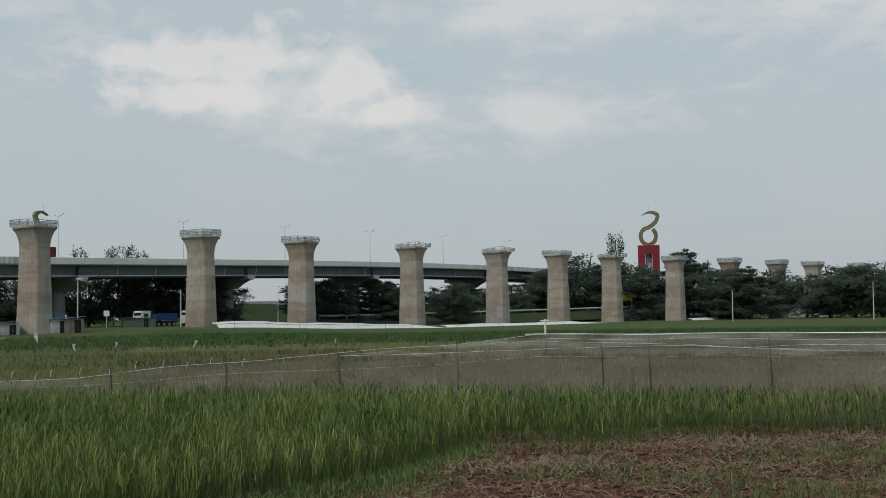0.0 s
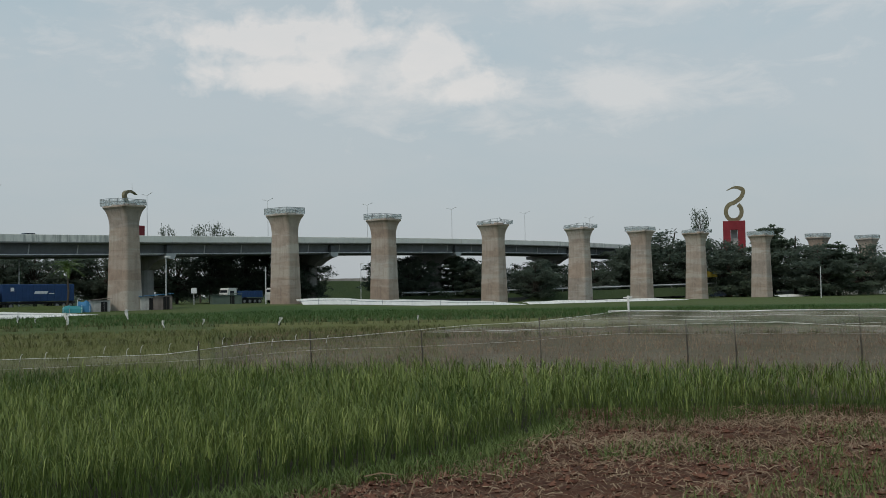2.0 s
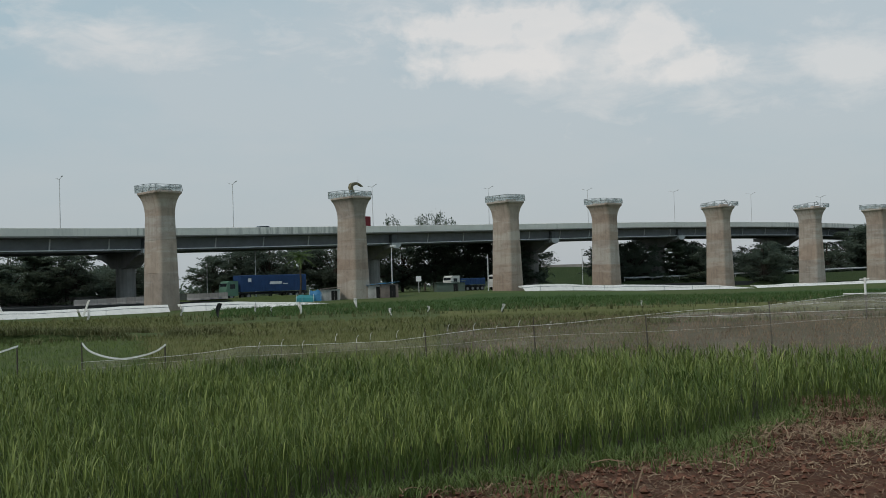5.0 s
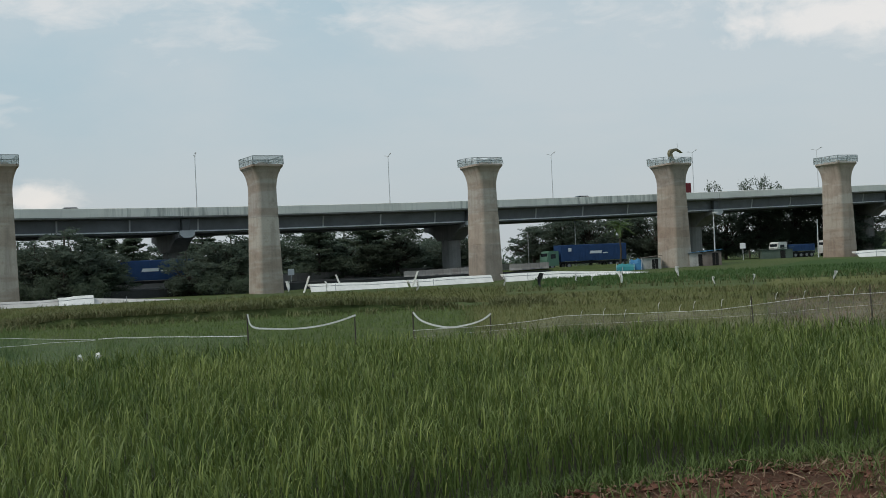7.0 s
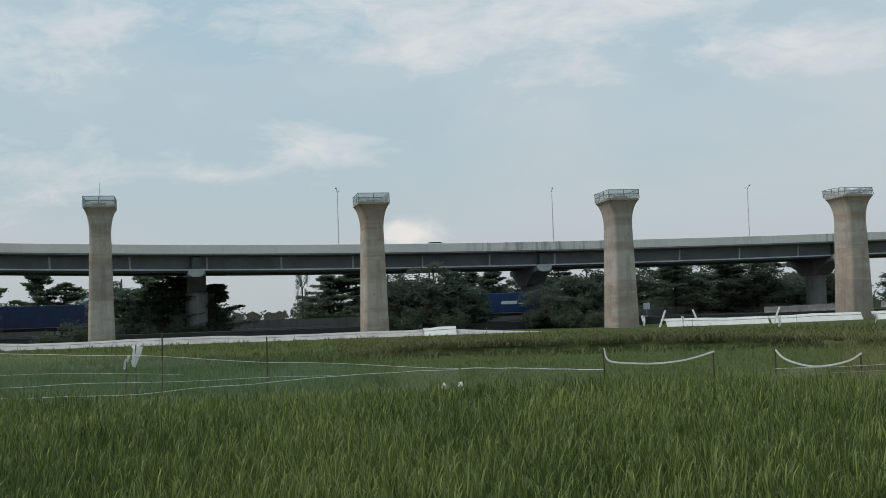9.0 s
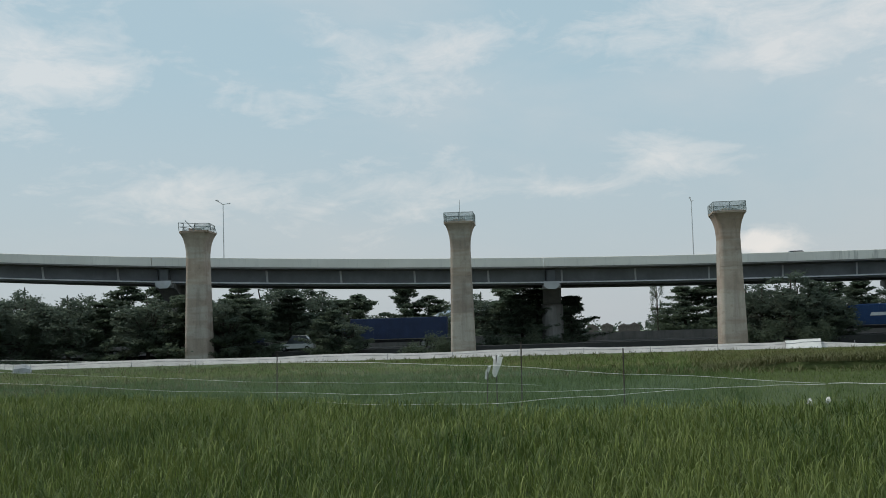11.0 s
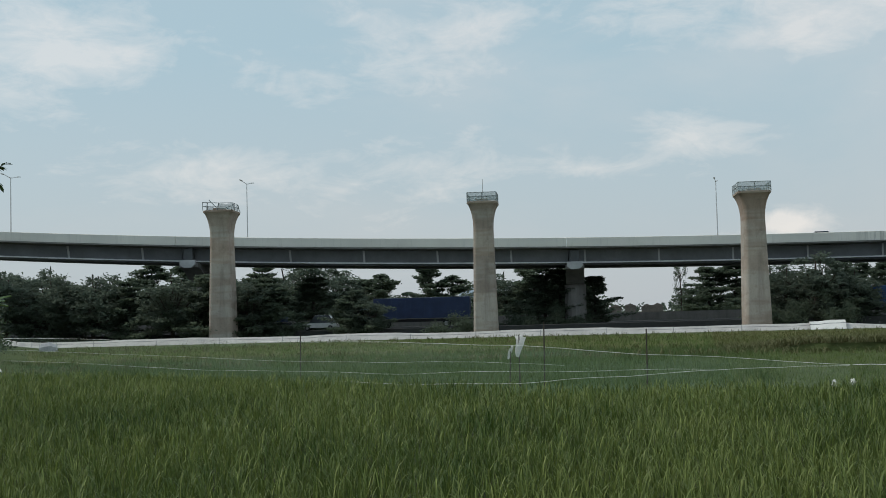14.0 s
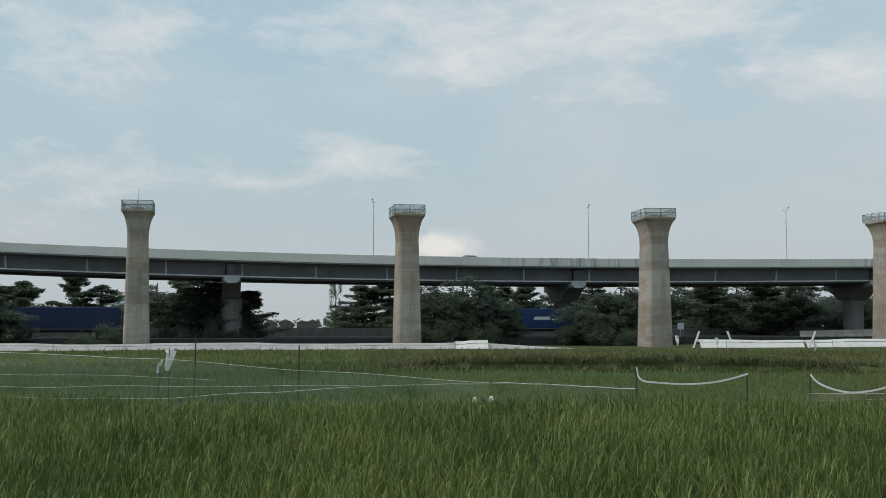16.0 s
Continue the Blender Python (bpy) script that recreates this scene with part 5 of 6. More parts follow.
def lorry(u, off, box_mat, cab_mat, label, length=12.2, bars=True, box_h=2.6, flip=False):
    x, y = road_pt(u, off)
    ob = thing("lorry", (x, y, 1.02), label, "truck", "lorries on the toll road", line_turn(u) + (math.pi if flip else 0))
    part("chassis", box(0.6, 0, 0.75, length + 2.6, 0.9, 0.35, 0.04), M_CHASSIS, ob)
    body = part("cargo_box", box(1.2, 0, 1.2, length, 2.44, box_h, 0.05), box_mat, ob)
    for k in range(int(length / 0.6)):
        for s in (-1, 1):
            part("rib", box(1.2 - length / 2 + 0.4 + 0.6 * k, s * 1.235, 1.35, 0.22, 0.05, box_h - 0.3), box_mat, body)
    cx = 1.2 - length / 2 - 1.55
    part("cab", loft([[(cx - 1.0 + dx, sy, z) for dx, sy in ((d0, -1.2), (2.1, -1.2), (2.1, 1.2), (d0, 1.2))] for z, d0 in ((0.6, 0.0), (1.6, 0.0), (2.75, 0.25), (2.95, 0.5))]), cab_mat, ob)
    part("windscreen", box(cx - 0.86, 0, 1.75, 0.06, 2.0, 0.85), M_GLASS, ob)
    for s in (-1, 1):
        part("side_window", box(cx + 0.1, s * 1.205, 1.75, 0.9, 0.03, 0.7), M_GLASS, ob)
    for wx in (cx - 0.1, 1.2 - length / 2 + 1.4, length / 2 - 0.6, length / 2 - 1.8, length / 2 + 0.5):
        for s in (-1, 1):
            wheel(wx, s * 1.0, 0.5, ob)
    if bars:
        for s in (-1, 1):
            part("sign_bar", loft([[(x + 0.2 * (z > 2.6), s * y, z) for x, z in ((0.3, 2.32), (2.5, 2.32), (2.5, 2.74), (0.3, 2.74))] for y in (1.262, 1.28)]), M_SIGN, body, "plain white marking on the container")
            part("sign_bar", box(3.25, s * 1.27, 2.30, 0.9, 0.03, 0.14), M_SIGN, body, "plain white marking on the container")
            part("sign_mark", box(-3.3, s * 1.27, 2.75, 0.55, 0.03, 0.55), M_SIGN, body, "small white square on the container")
    return ob


lorry(94.0, 24, M_BLUEBOX, M_CABG, "blue container lorry with white markings and green cab")
lorry(22.0, 25, M_BLUEBOX, M_CABG, "blue container lorry with white side markings")
lorry(-37.0, 25, M_NAVY, M_BLUEBOX, "navy blue container lorry on the toll road", 12.2, False)
lorry(-59.0, 27, M_NAVY, M_CABW, "low blue lorry with white cab on the toll road", 9.0, False, 1.1)
lorry(138.0, 22, M_BLUEBOX, M_CABW, "short blue tipper lorry with white cab", 5.6, False, 1.2)
lorry(149.0, 22, M_CABW, M_CABW, "white box lorry seen past a pier", 4.0, False, 1.4)


def saloon(x, y, z, turn, paint, label, h=1.5, length=4.3):
    ob = thing("car", (x, y, z), label, "car", "cars", turn)
    q = length / 2
    rows = []
    for yy, k in ((-0.85, 0.0), (-0.8, 0.06), (0.8, 0.06), (0.85, 0.0)):
        rows.append([(-q, yy, 0.35), (-q, yy, 0.8), (-q * 0.55, yy, 0.9), (-q * 0.55, yy * 1.0, 0.92), (q * 0.9, yy, 0.95), (q, yy, 0.8), (q, yy, 0.35)])
    part("body", loft(rows), paint, ob)
    part("cabin", loft([[(-q * 0.55, s * 0.78, 0.9), (-q * 0.2, s * 0.66, h), (q * 0.55, s * 0.66, h), (q * 0.85, s * 0.78, 0.93)] for s in (-1, 1)]), M_GLASS, ob, "dark glazed cabin")
    part("roof", box(q * 0.17, 0, h - 0.02, q * 0.74, 1.3, 0.05, 0.02), paint, ob)
    for wx in (-q * 0.62, q * 0.62):
        for s in (-1, 1):
            wheel(wx, s * 0.75, 0.32, ob)


M_CARDARK = plain("car_dark_blue", (0.03, 0.045, 0.075), 0.3, 0.2, 0.2, 1.0)
M_CARWHITE = plain("car_white", (0.6, 0.6, 0.6), 0.35, 0.0, 0.2, 1.0)
p = spot(-9.2, 318)
saloon(p.x, p.y, heightv(p), 0.3, M_CARDARK, "dark blue car parked beyond the piers")
x, y = road_pt(-47.5, 21.5)
saloon(x, y, 1.02, line_turn(-47.5), M_CARWHITE, "white van on the toll road", 1.9, 4.6)
p = deck_point(14, 5, -1.15)
saloon(p.x, p.y, p.z, line_turn(14), M_CARDARK, "dark car on the elevated highway", 1.55)
p = deck_point(98, 5, -1.15)
saloon(p.x, p.y, p.z, line_turn(98), M_CARDARK, "dark car on the elevated highway", 1.55)

# ---------------------------------------------------------------- site huts and stores by the hook pier
M_BOARD = plain("pale_boarding", (0.42, 0.41, 0.39), 0.8, 0, 0.35, 1.5)
M_TIN = plain("rusty_tin", (0.21, 0.175, 0.155), 0.7, 0.2, 0.4, 1.5)
M_TARPB = plain("blue_tarpaulin", (0.04, 0.17, 0.32), 0.5, 0, 0.3, 1.5)
M_TEAL = plain("teal_tarpaulin", (0.03, 0.21, 0.23), 0.5, 0, 0.3, 1.5)
# near-black colour that paints the shade inside a doorway
M_DOORSHADE = plain("doorway_shade", (0.012, 0.012, 0.012), 0.9, 0, 0.1, 1.0)
M_GREENBOX = plain("green_store", (0.10, 0.135, 0.11), 0.7, 0, 0.3, 1.5)


def hut(az, d, w, h, wall, roof, label, deep=2.4):
    p = spot(az, d)
    ob = thing("site_hut", (p.x, p.y, heightv(p)), label, "hut", "site huts", radians(az) + 0.15)
    part("wall", box(0, 0, -0.15, w, deep, h, 0.03), wall, ob)
    part("roof", loft([[(-w / 2 - 0.2, y, h - 0.15 + 0.0), (-w / 2 - 0.2, y, h - 0.09), (w / 2 + 0.2, y, h + 0.16), (w / 2 + 0.2, y, h + 0.10)] for y in (-deep / 2 - 0.25, deep / 2 + 0.25)]), roof, ob)
    # the wall is solid; this panel paints the dark interior on it
    part("doorway", box(w * 0.18, -deep / 2 - 0.01, 0, 0.85, 0.06, min(h - 0.35, 1.9)), M_DOORSHADE, ob, "dark panel drawn as a shaded open doorway")
    for k in range(int(w / 0.5)):
        part("batten", box(-w / 2 + 0.25 + 0.5 * k, -deep / 2 - 0.02, -0.1, 0.06, 0.04, h - 0.1), wall, ob)


hut(20.35, 168, 2.6, 1.7, M_BOARD, M_TIN, "small white boarded site hut beside a pier")
hut(18.15, 170, 2.4, 2.0, M_BOARD, M_TARPB, "pale site hut with dark doorway under a blue tarpaulin roof")
hut(17.50, 170, 2.6, 2.1, M_TIN, M_TARPB, "rusty tin shack with a blue roof by a pier")
hut(14.5, 205, 5.0, 1.7, M_GREENBOX, M_GREENBOX, "low green grey store beyond the paddy", 3)


def tarp(az, d, w, h, material, label, seed):
    r = random.Random(seed)
    p = spot(az, d)
    ob = thing("tarpaulin_shelter", (p.x, p.y, heightv(p)), label, "shelter", "tarpaulins", radians(az))
    rows = []
    for i in range(7):
        s = i / 6
        x = w * (s - 0.5)
        top = h * (0.55 + 0.45 * math.sin(math.pi * (0.15 + 0.7 * s))) * r.uniform(0.88, 1.1)
        rows.append([(x, -0.9, 0), (x, -0.75, top * 0.6), (x, 0, top), (x, 0.75, top * 0.65), (x, 0.9, 0)])
    part("cover", loft(rows), material, ob)
    for x in (-w / 2 + 0.1, w / 2 - 0.1):
        part("pole", tube([(x, -0.95, 0), (x, -0.95, h * 1.05)], 0.03, 0.03, 5), M_POLE, ob)


tarp(21.55, 166, 2.6, 1.0, M_TEAL, "teal plastic shelter on the field's edge", 1)
tarp(21.05, 167, 1.8, 1.6, M_TARPB, "blue tarpaulin shelter on the field's edge", 2)
tarp(84.6, 118, 1.7, 0.9, M_GREYPL, "small grey dome shelter behind the net", 3)

# concrete blocks stacked along the works
block = thing("concrete_block", (0, 0, 0), "pale concrete barrier block in a row", "block", "barrier blocks")
part("body", loft([[(x, -0.3, 0), (x, -0.14, 0.35), (x, -0.1, 0.95), (x, 0.1, 0.95), (x, 0.14, 0.35), (x, 0.3, 0)] for x in (-1.0, 1.0)]), M_CAP, block)
for s in (-1, 1):
    part("lifting_loop", tube([(s * 0.5, 0, 0.93), (s * 0.5, 0, 1.02), (s * 0.6, 0, 1.02), (s * 0.6, 0, 0.93)], 0.02, 0.02, 4), M_CHASSIS, block)
first = True
for k in range(22):
    az = 32.0 - 0.43 * k
    if 27.2 < az < 28.4 or az < 25.4:
        continue
    p = spot(az, 172 + 0.6 * k)
    m = Matrix.Translation((p.x, p.y, heightv(p) + 0.5)) @ Matrix.Rotation(radians(az) + 0.12 * math.sin(k), 4, "Z")
    if first:
        block.matrix_basis, first = m, False
    else:
        copy_thing(block, m)
us = [spot(32.6 - 0.5 * k, 172 + 0.7 * k) for k in range(23)]
tagged(part("earth_bank", loft([[(q.x, q.y - 2.2, heightv(q) - 0.2), (q.x, q.y - 0.9, heightv(q) + 0.5), (q.x, q.y + 1.2, heightv(q) + 0.5), (q.x, q.y + 2.6, heightv(q) - 0.2)] for q in us]), M_GROUND), "low grassy bank carrying a row of blocks", "bank", "", "structure")

# ---------------------------------------------------------------- the two landmark monuments
M_GOLD = plain("gold_cladding", (0.25, 0.21, 0.125), 0.45, 0.35, 0.4, 0.6)
M_REDCL = plain("red_cladding", (0.24, 0.022, 0.030), 0.6, 0, 0.3, 0.4)


def monument(az, d, top_el, base_top_el, label, hand=1, turn=0.0, thin=1.0):
    p = spot(az, d)
    gz = heightv(p)
    zt = EYE + d * math.tan(radians(top_el)) - gz
    zb = EYE + d * math.tan(radians(base_top_el)) - gz
    ob = thing("monument", (p.x, p.y, gz), label, "monument", "monuments", radians(az + turn))
    w = 6.1
    for s in (-1, 1):
        part("leg", box(s * w * 0.33, 0, -0.3, w * 0.34, 3.0, zb - 2.2, 0.05), M_REDCL, ob)
    part("lintel", box(0, 0, zb - 2.5, w * 1.004, 3.01, 2.5, 0.08), M_REDCL, ob)
    part("slot_panel", box(0, 0.6, zb - 8.0, w * 0.30, 0.3, 5.6, 0.02), M_CABW, ob, "pale panel set in the slot")
    h = zt - zb
    pts = []
    n = 44
    for k in range(n):
        s = k / (n - 1)
        if s < 0.66:          # lower ring, from the crossing round and up
            a = radians(55 - 330 * s / 0.66)
            pts.append(Vector((h * 0.235 * math.cos(a), 0, h * 0.27 + h * 0.265 * math.sin(a))))
        else:
            t = (s - 0.66) / 0.34
            q = [Vector((-0.235 * 0.02, 0, 0.535)), Vector((0.22, 0, 0.70)), Vector((0.29, 0, 0.93)), Vector((0.05, 0, 1.02)), Vector((-0.20, 0, 0.93))]
            i = min(3, int(t * 4))
            f = t * 4 - i
            a0, b0, c0, d0 = q[max(0, i - 1)], q[i], q[i + 1], q[min(4, i + 2)]
            v = 0.5 * (2 * b0 + (c0 - a0) * f + (2 * a0 - 5 * b0 + 4 * c0 - d0) * f * f + (3 * b0 - a0 - 3 * c0 + d0) * f ** 3)
            pts.append(v * h)
    rows = []
    for k, v in enumerate(pts):
        s = k / (n - 1)
        t = (pts[min(k + 1, n - 1)] - pts[max(k - 1, 0)]).normalized()
        nrm = Vector((-t.z, 0, t.x))
        q = thin * h * 0.075 * (1 if s < 0.85 else max(0.12, (1 - s) / 0.15))
        c = Vector((v.x * hand, 0, v.z + zb + 0.15))
        nrm.x *= hand
        e = Vector((0, 0.6 * thin, 0))
        rows.append([c + nrm * q - e, c + nrm * q + e, c - nrm * q + e, c - nrm * q - e])
    part("curled_ribbon", loft(rows), M_GOLD, ob, "golden ribbon curled like a figure eight")
    part("rod", tube([(0.3, 0, zt), (0.3, 0, zt + 2.4)], 0.06, 0.03, 5), M_POLE, ob)


monument(-10.05, 340, 4.72, 3.18, "golden curled landmark on a tall red portal", 1, 0.0, 0.82)
monument(18.86, 300, 5.0, 3.45, "golden curled landmark on a red portal behind a pier", -1, 46, 0.75)

# ---------------------------------------------------------------- far structures
tagged(part("far_overpass", loft([[Vector(spot(a, 420, z)) for a, z in ((9.9, 6.8), (9.9, 8.2), (6.6, 8.2), (6.6, 6.8))], [Vector(spot(a, 428, z)) for a, z in ((9.9, 6.8), (9.9, 8.2), (6.6, 8.2), (6.6, 6.8))]]), M_CAP), "dark far overpass seen under the highway", "bridge")
for a in (9.6, 8.3, 7.1):
    p = spot(a, 424)
    tagged(part("overpass_pier", box(p.x, p.y, -0.2, 1.4, 1.4, 7.0, 0.1), M_CAP), "dark pier of a far overpass", "pier", "overpass piers")


us = [12.5 - 7.0 * k / 30 for k in range(31)]
tagged(part("grassy_embankment", loft([[spot(a, d, z * (0.75 + 0.25 * math.sin((a - 5.5) * 0.42))) for d, z in ((318, 0.0), (330, 6.2), (338, 6.4), (350, 0.0))] for a in us]), M_SLOPE), "dark green grassy embankment under the far overpass", "embankment", "", "structure")


def ramp_rail(a0, a1, d0, d1, z0, z1, label):
    ob = thing("guard_rail", spot(a0, d0), label, "guard rail", "guard rails")
    back = ob.matrix_basis.inverted()
    n = 26
    c = [back @ spot(a0 + (a1 - a0) * k / n, d0 + (d1 - d0) * k / n, z0 + (z1 - z0) * (k / n) ** 1.5) for k in range(n + 1)]
    part("beam", loft([[p + Vector((0, 0, -0.18)), p + Vector((0, -0.08, 0)), p + Vector((0, 0, 0.18)), p + Vector((0, 0.06, 0))] for p in c]), M_FLANGE, ob)
    for p in c[::2]:
        part("post", tube([p + Vector((0, 0.1, -1.0)), p + Vector((0, 0.1, 0.15))], 0.07, 0.07, 5), M_FLANGE, ob)
    part("ramp_bank", loft([[p + Vector((0, -5, -3.0)), p + Vector((0, 0.15, -0.75)), p + Vector((0, 9, -0.75)), p + Vector((0, 12, -3.0))] for p in c]), M_SLOPE, ob, "grassy ramp bank")


ramp_rail(6.0, -11.0, 268, 330, 2.6, 4.0, "grey guard rail along a grassy ramp")
ramp_rail(5.0, -7.0, 282, 335, 3.4, 3.6, "grey guard rail along the slip road")
# white hall beyond the trees
p = spot(-16.1, 352)
ob = thing("white_hall", (p.x, p.y, heightv(p)), "white low hall with stepped flat roofs", "building", "", radians(-16))
for k, (x, w, h) in enumerate(((-3.5, 13, 4.6), (6.5, 9, 3.6), (-5, 8, 6.4), (12, 6, 3.0))):
    part("wall", box(x, 2 * (k == 2), -0.3, w, 6 - k * 0.3, h, 0.05), M_CABW, ob)
    part("roof_edge", box(x, 2 * (k == 2), h - 0.29, w + 0.7, 6.8 - k * 0.3, 0.3, 0.05), M_PALE, ob)
for k in range(7):
    part("window", box(-9 + 1.9 * k, -3.02, 2.4, 1.2, 0.08, 1.0), M_GLASS, ob)
# pale storage tank and shed roof behind the trees
p = spot(64.4, 262)
ob = thing("storage_tank", (p.x, p.y, heightv(p)), "pale blue grey round storage tank behind the trees", "tank")
M_TANK = plain("tank_paint", (0.36, 0.44, 0.52), 0.5, 0.1, 0.25, 0.4)
ring = lambda r, z: [(r * math.cos(t), r * math.sin(t), z) for t in [2 * math.pi * k / 24 for k in range(24)]]
part("shell", loft([ring(3.6, 0), ring(3.6, 6.9)]), M_TANK, ob, smooth=False)
part("band", loft([ring(3.66, 4.6), ring(3.66, 5.3)]), M_CABW, ob)
part("dome", loft([ring(3.6, 6.9), ring(3.3, 7.7), ring(2.2, 8.4), ring(0.4, 8.7)]), M_TANK, ob)
p = spot(62.6, 268)
ob = thing("far_shed", (p.x, p.y, heightv(p)), "pale far shed with a flat roof", "building", "", radians(62))
part("wall", box(0, 0, -0.2, 10, 8, 7.8, 0.05), M_BOARD, ob)
part("roof", box(0, 0, 7.604, 11, 9, 1.0, 0.1), M_CABW, ob)
for i, a in enumerate((57.6, 56.9, 56.1, 55.6)):
    p = spot(a, 430 + 8 * i)
    ob = thing("far_house", (p.x, p.y, heightv(p)), "small far house with a pale wall and low roof", "house", "far houses", radians(a))
    part("wall", box(0, 0, -0.2, 4.2, 4, 3.0 + 0.3 * (i % 2), 0.03), M_TIN, ob)
    part("roof", loft([[(-2.5, y, 2.78 + 0.3 * (i % 2)), (0, y, 3.9 + 0.3 * (i % 2)), (2.5, y, 2.78 + 0.3 * (i % 2))] for y in (-2.3, 2.3)]), M_TIN, ob)

# poles standing about the road
for az, d, z1, head in ((17.3, 182, 1.95, True), (23.9, 200, 1.9, True), (26.2, 205, 1.4, False), (28.9, 214, 1.5, False), (-13.9, 262, 0.95, False), (-20.2, 255, 1.2, False), (12.6, 196, 1.4, False), (18.6, 176, 1.3, False), (8.0, 300, 1.5, True)):
    p = spot(az, d)
    h = EYE + d * math.tan(radians(z1)) - heightv(p)
    ob = thing("utility_pole", (p.x, p.y, heightv(p)), "thin grey roadside pole" if not head else "grey roadside lamp post with small lantern", "pole", "roadside poles")
    part("pole", tube([(0, 0, -0.2), (0.05, 0, h)], 0.11, 0.07, 6), M_POLE, ob)
    if head:
        part("lantern", box(0.3, 0, h - 0.1, 0.9, 0.3, 0.22, 0.05), M_CABW, ob)
for az, d in ((37.8, 168), (19.6, 196), (16.0, 198)):
    p = spot(az, d)
    ob = thing("road_sign", (p.x, p.y, heightv(p)), "small pale road sign on a thin post", "sign", "road signs", radians(az))
    part("post", tube([(0, 0, -0.2), (0, 0, 2.6)], 0.05, 0.05, 6), M_POLE, ob)
    part("plate", box(0, -0.08, 1.9, 0.9, 0.05, 0.9, 0.02), M_SIGN, ob)
p = spot(-8.95, 322)
ob = thing("yellow_board", (p.x, p.y, heightv(p)), "yellow sign board on two posts", "sign", "", radians(-9))
part("board", box(0, 0, 5.4, 3.0, 0.15, 1.7, 0.03), plain("yellow_paint", (0.42, 0.30, 0.04), 0.6), ob)
for s in (-1, 1):
    part("post", tube([(s * 1.2, 0.15, 0), (s * 1.2, 0.15, 6.0)], 0.09, 0.09, 6), M_POLE, ob)


# ---------------------------------------------------------------- palm, banana, near tree, bamboo pole
def palm(az, d, h):
    p = spot(az, d)
    ob = thing("palm_tree", (p.x, p.y, heightv(p)), "coconut palm with drooping feathered fronds", "palm")
    part("trunk", tube([(0, 0, -0.2), (0.25, 0, h * 0.4), (0.1, 0, h)], 0.19, 0.12, 8), M_BARK, ob)
    r = random.Random(4)
    for k in range(17):
        a, e = k * 2.4 + r.uniform(-0.2, 0.2), r.uniform(-0.35, 0.95)
        ln = r.uniform(2.2, 2.9)
        sp = [Vector((0.1 + ln * s * math.cos(a) * math.cos(e * (1 - 0.3 * s)), ln * s * math.sin(a) * math.cos(e), h + ln * (s * math.sin(e) - 0.42 * s * s))) for s in [i / 7 for i in range(8)]]
        vs, fs = [], []
        side = Vector((-math.sin(a), math.cos(a), 0))
        for i in range(7):
            for s in (-1, 1):
                for j in range(3):
                    b0 = sp[i].lerp(sp[i + 1], j / 3)
                    lw = 0.62 * (1 - abs(i - 2.6) / 6)
                    tip = b0 + side * s * lw + Vector((0, 0, -0.35 * lw)) + (sp[i + 1] - sp[i]) * 0.5
                    q = len(vs)
                    vs += [b0, b0 + (sp[i + 1] - sp[i]) * 0.22, tip]
                    fs.append((q, q + 1, q + 2))
        part("frond", join((vs, fs), tube(sp, 0.03, 0.01, 4)), M_BANANA, ob)


palm(21.8, 172, 6.5)


def banana(az, d, z, h, seed):
    r = random.Random(seed)
    ob = thing("banana_plant", spot(az, d, z), "banana plant with broad pale green leaves", "plant", "banana plants")
    part("stem", tube([(0, 0, -0.3), (0.1, 0, h * 0.55)], 0.2, 0.13, 8), M_BANANA, ob)
    for k in range(10):
        a = k * 2.39 + r.uniform(-0.3, 0.3)
        e = r.uniform(0.25, 1.35)
        ln = h * r.uniform(0.36, 0.56)
        side = Vector((-math.sin(a), math.cos(a), 0))
        rows = []
        for i in range(9):
            s = i / 8
            c = Vector((ln * s * math.cos(a) * math.cos(e * (1 - 0.4 * s)), ln * s * math.sin(a) * math.cos(e), h * 0.5 + ln * (s * math.sin(e) - 0.38 * s * s)))
            w = 0.40 * math.sin(math.pi * min(1, 0.08 + 0.95 * s)) ** 0.7 * (1 + 0.15 * r.uniform(-1, 1))
            rows.append([c - side * w + Vector((0, 0, -0.12)), c, c + side * w + Vector((0, 0, -0.12))])
        part("leaf", loft(rows, False), M_BANANA, ob)


banana(88.2, 80, 0.7, 6.2, 1)
banana(87.5, 81, 0.6, 5.8, 2)
banana(88.9, 81, 0.8, 5.4, 3)
banana(87.9, 79, 0.5, 4.4, 4)
lb = []
M_CORNER = leaf_mat("corner_leaf", ((0.0, (0.030, 0.050, 0.022)), (0.5, (0.048, 0.072, 0.030)), (1.0, (0.075, 0.098, 0.042))), 0.2)
for k in range(60):
    a = bg.uniform(86.9, 95)
    d = bg.uniform(88, 110)
    p = spot(a, d)
    lb.append((p.x, p.y, heightv(p), bg.uniform(0.8, 2.0) if a < 88.3 else bg.uniform(2.2, 5.0)))
thicket("field_corner_bushes", lb, 22000, 0.17, 12, M_CORNER, "dense bushes at the paddy's corner")

# broad-leaved tree reaching in from the side
root = spot(97.5, 26.5)
ob = thing("broadleaf_tree", (root.x, root.y, heightv(root)), "broad-leaved tree with long drooping branches over the paddy", "tree")
r = random.Random(8)
wood = [tube([(0, 0, -0.3), (0.1, 0.1, 3.0), (0.0, 0.3, 6.5), (0.1, 0.4, 10.0)], 0.19, 0.05, 9)]
out = Vector((math.cos(radians(97.5)) * 1.0, math.sin(radians(97.5)), 0))      # sideways, towards the view
lv, lf = [], []


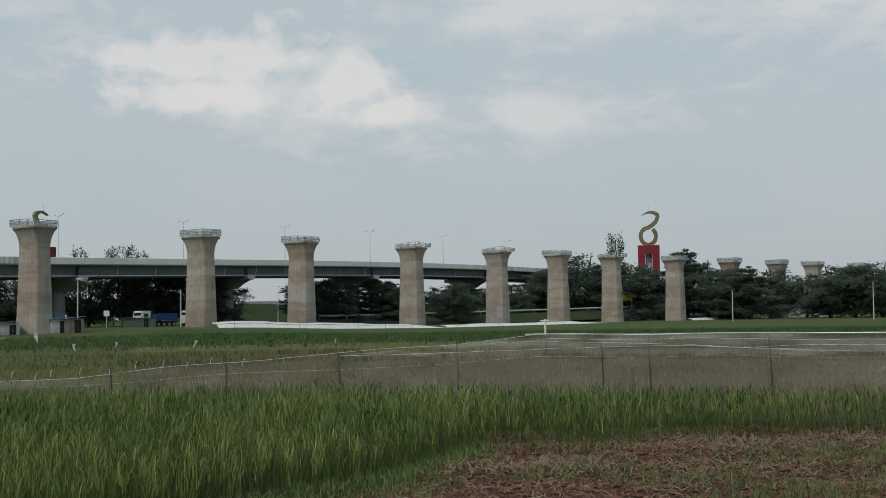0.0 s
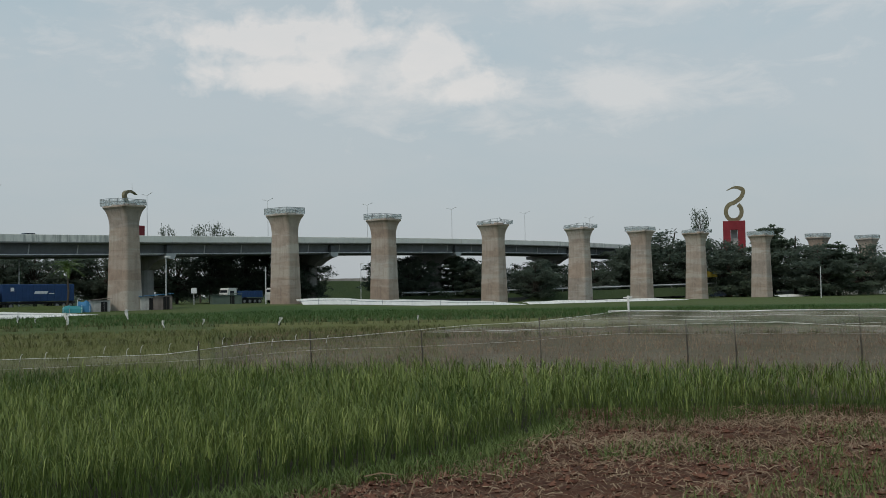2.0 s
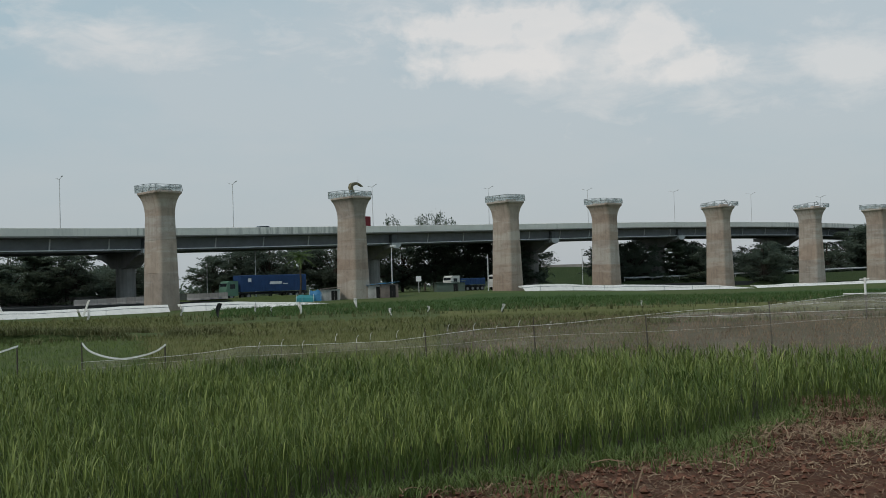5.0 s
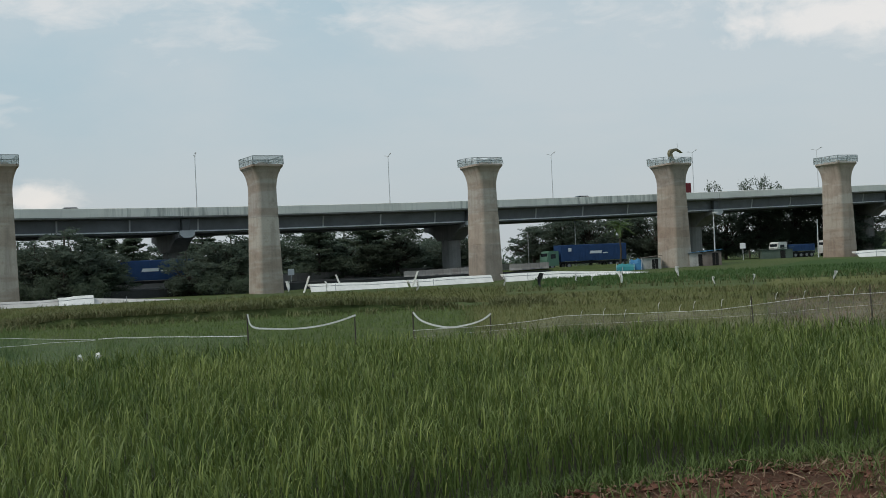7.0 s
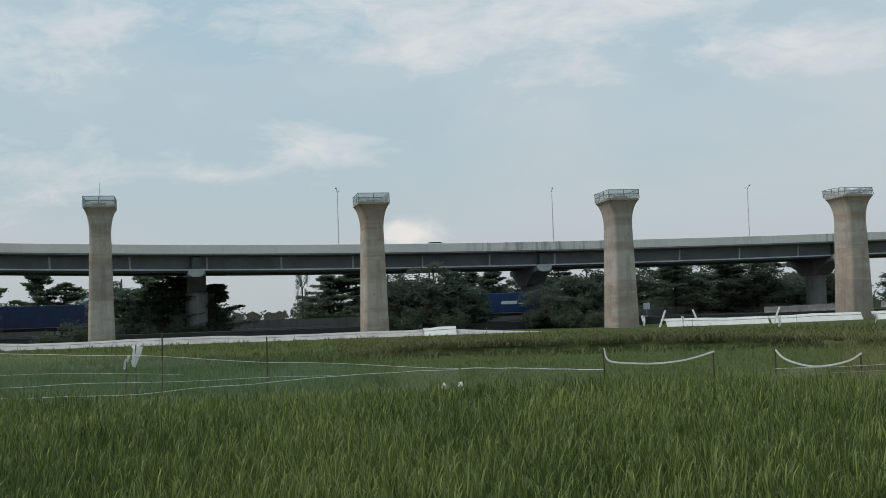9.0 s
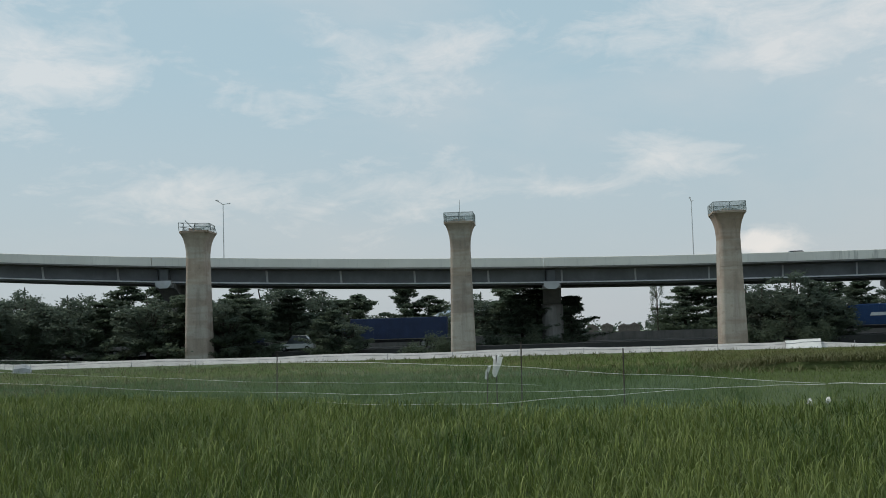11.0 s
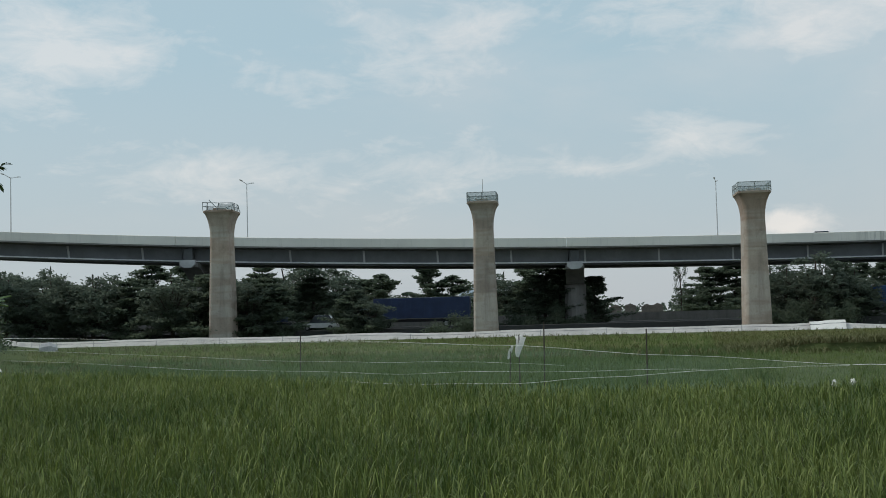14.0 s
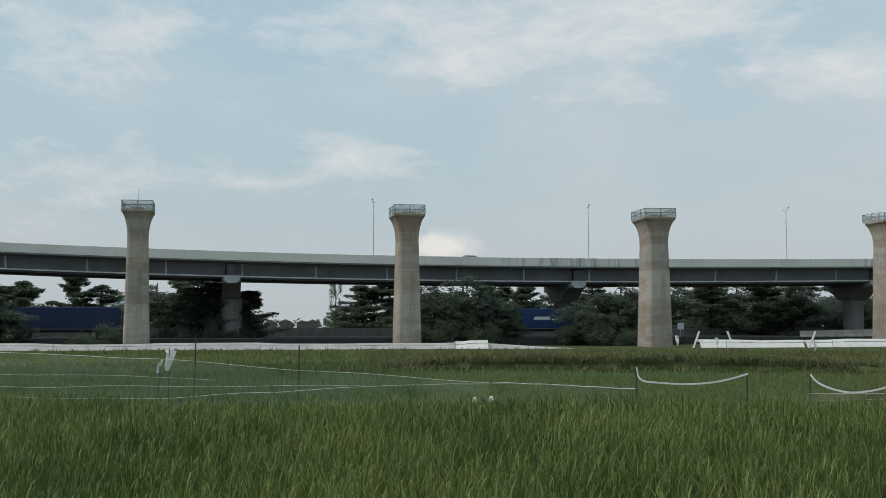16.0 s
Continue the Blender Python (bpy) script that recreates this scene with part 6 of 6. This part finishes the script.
def leaf(base, way_, size):
    """One drooping oval leaf with a folded midrib."""
    t = way_.normalized()
    s = t.cross(Vector((0, 0, 1)))
    s = s.normalized() if s.length > 0.05 else Vector((1, 0, 0))
    k = len(lv)
    for f, w, dz in ((0, 0.02, 0), (0.3, 0.24, -0.02), (0.65, 0.26, -0.10), (1.0, 0.0, -0.28)):
        c = base + t * (size * f) + Vector((0, 0, dz * size))
        if w == 0:
            lv.append(c)
        else:
            lv.extend([c - s * (w * size) + Vector((0, 0, -0.05 * size)), c, c + s * (w * size) + Vector((0, 0, -0.05 * size))])
    lf.extend([(k, k + 1, k + 4, k + 3), (k + 1, k + 2, k + 5, k + 4), (k + 3, k + 4, k + 7, k + 6), (k + 4, k + 5, k + 8, k + 7), (k + 6, k + 7, k + 9), (k + 7, k + 8, k + 9)])


side_v = Vector((math.sin(radians(7.5)), math.cos(radians(7.5)), 0))         # to the right as seen from the eye
depth_v = Vector((-math.cos(radians(7.5)), math.sin(radians(7.5)), 0))
gz = heightv(root)
# limb ends: reach sideways, height
for reach, z, dens in ((3.1, 9.1, 0.5), (3.5, 8.35, 0.45), (4.3, 7.55, 1.2), (4.75, 6.95, 1.3), (4.1, 6.55, 1.1), (4.7, 5.95, 1.3), (5.0, 5.55, 1.0), (4.2, 5.2, 1.2), (4.75, 4.75, 1.4), (4.6, 4.35, 1.3), (3.6, 6.0, 1.2), (3.5, 5.0, 1.3), (3.4, 4.4, 1.2), (3.2, 7.3, 1.1), (3.0, 3.9, 1.1), (3.3, 8.8, 0.6), (3.7, 9.5, 0.5), (3.9, 7.1, 1.1), (3.3, 6.7, 1.2), (3.9, 5.7, 1.2), (3.3, 5.4, 1.2), (4.3, 4.9, 1.1), (3.9, 4.5, 1.1), (3.2, 4.7, 1.0)):
    z -= gz
    dep = r.uniform(-1.3, 1.3)
    st = Vector((0.05, 0.3, max(2.0, z - r.uniform(0.6, 1.6))))
    tip = side_v * reach + depth_v * dep + Vector((0, 0, z))
    mid = st.lerp(tip, 0.5) + Vector((0, 0, 0.35))
    limb = [st, st.lerp(mid, 0.5) + Vector((0, 0, 0.12)), mid, mid.lerp(tip, 0.5) + Vector((0, 0, 0.12)), tip]
    wood.append(tube(limb, 0.045, 0.010, 6))
    n_tw = int(32 * dens)
    for k in range(n_tw):
        s = 0.35 + 0.65 * (k + r.random()) / n_tw
        i = min(3, int(s * 4))
        b = limb[i].lerp(limb[i + 1], s * 4 - i)
        tw = (side_v * r.uniform(-0.2, 1.0) + depth_v * r.uniform(-0.9, 0.9) + Vector((0, 0, r.uniform(-0.5, 0.45)))).normalized() * r.uniform(0.22, 0.55)
        wood.append(tube([b, b + tw], 0.009, 0.005, 4))
        for j in range(r.randint(4, 7)):
            q = b + tw * r.uniform(0.3, 1.0)
            leaf(q, tw.normalized() + Vector((r.uniform(-1, 1), r.uniform(-1, 1), r.uniform(-0.9, 0.2))), r.uniform(0.12, 0.20))
part("trunk", join(*wood), M_BARK, ob)
part("crown", (lv, lf), M_NEARLEAF, ob, smooth=False)
# long bamboo pole leaning in the field
a, b = spot(87.5, 60, 0.0), spot(86.92, 60, 2.4 + 60 * math.tan(radians(10.96)))
tagged(part("bamboo_pole", tube([a, a.lerp(b, 0.5) + Vector((0.1, 0.12, 0)), b], 0.075, 0.045, 8), plain("old_bamboo", (0.16, 0.155, 0.15), 0.7, 0, 0.3, 2.0)), "tall thin grey bamboo pole leaning over the paddy", "pole")
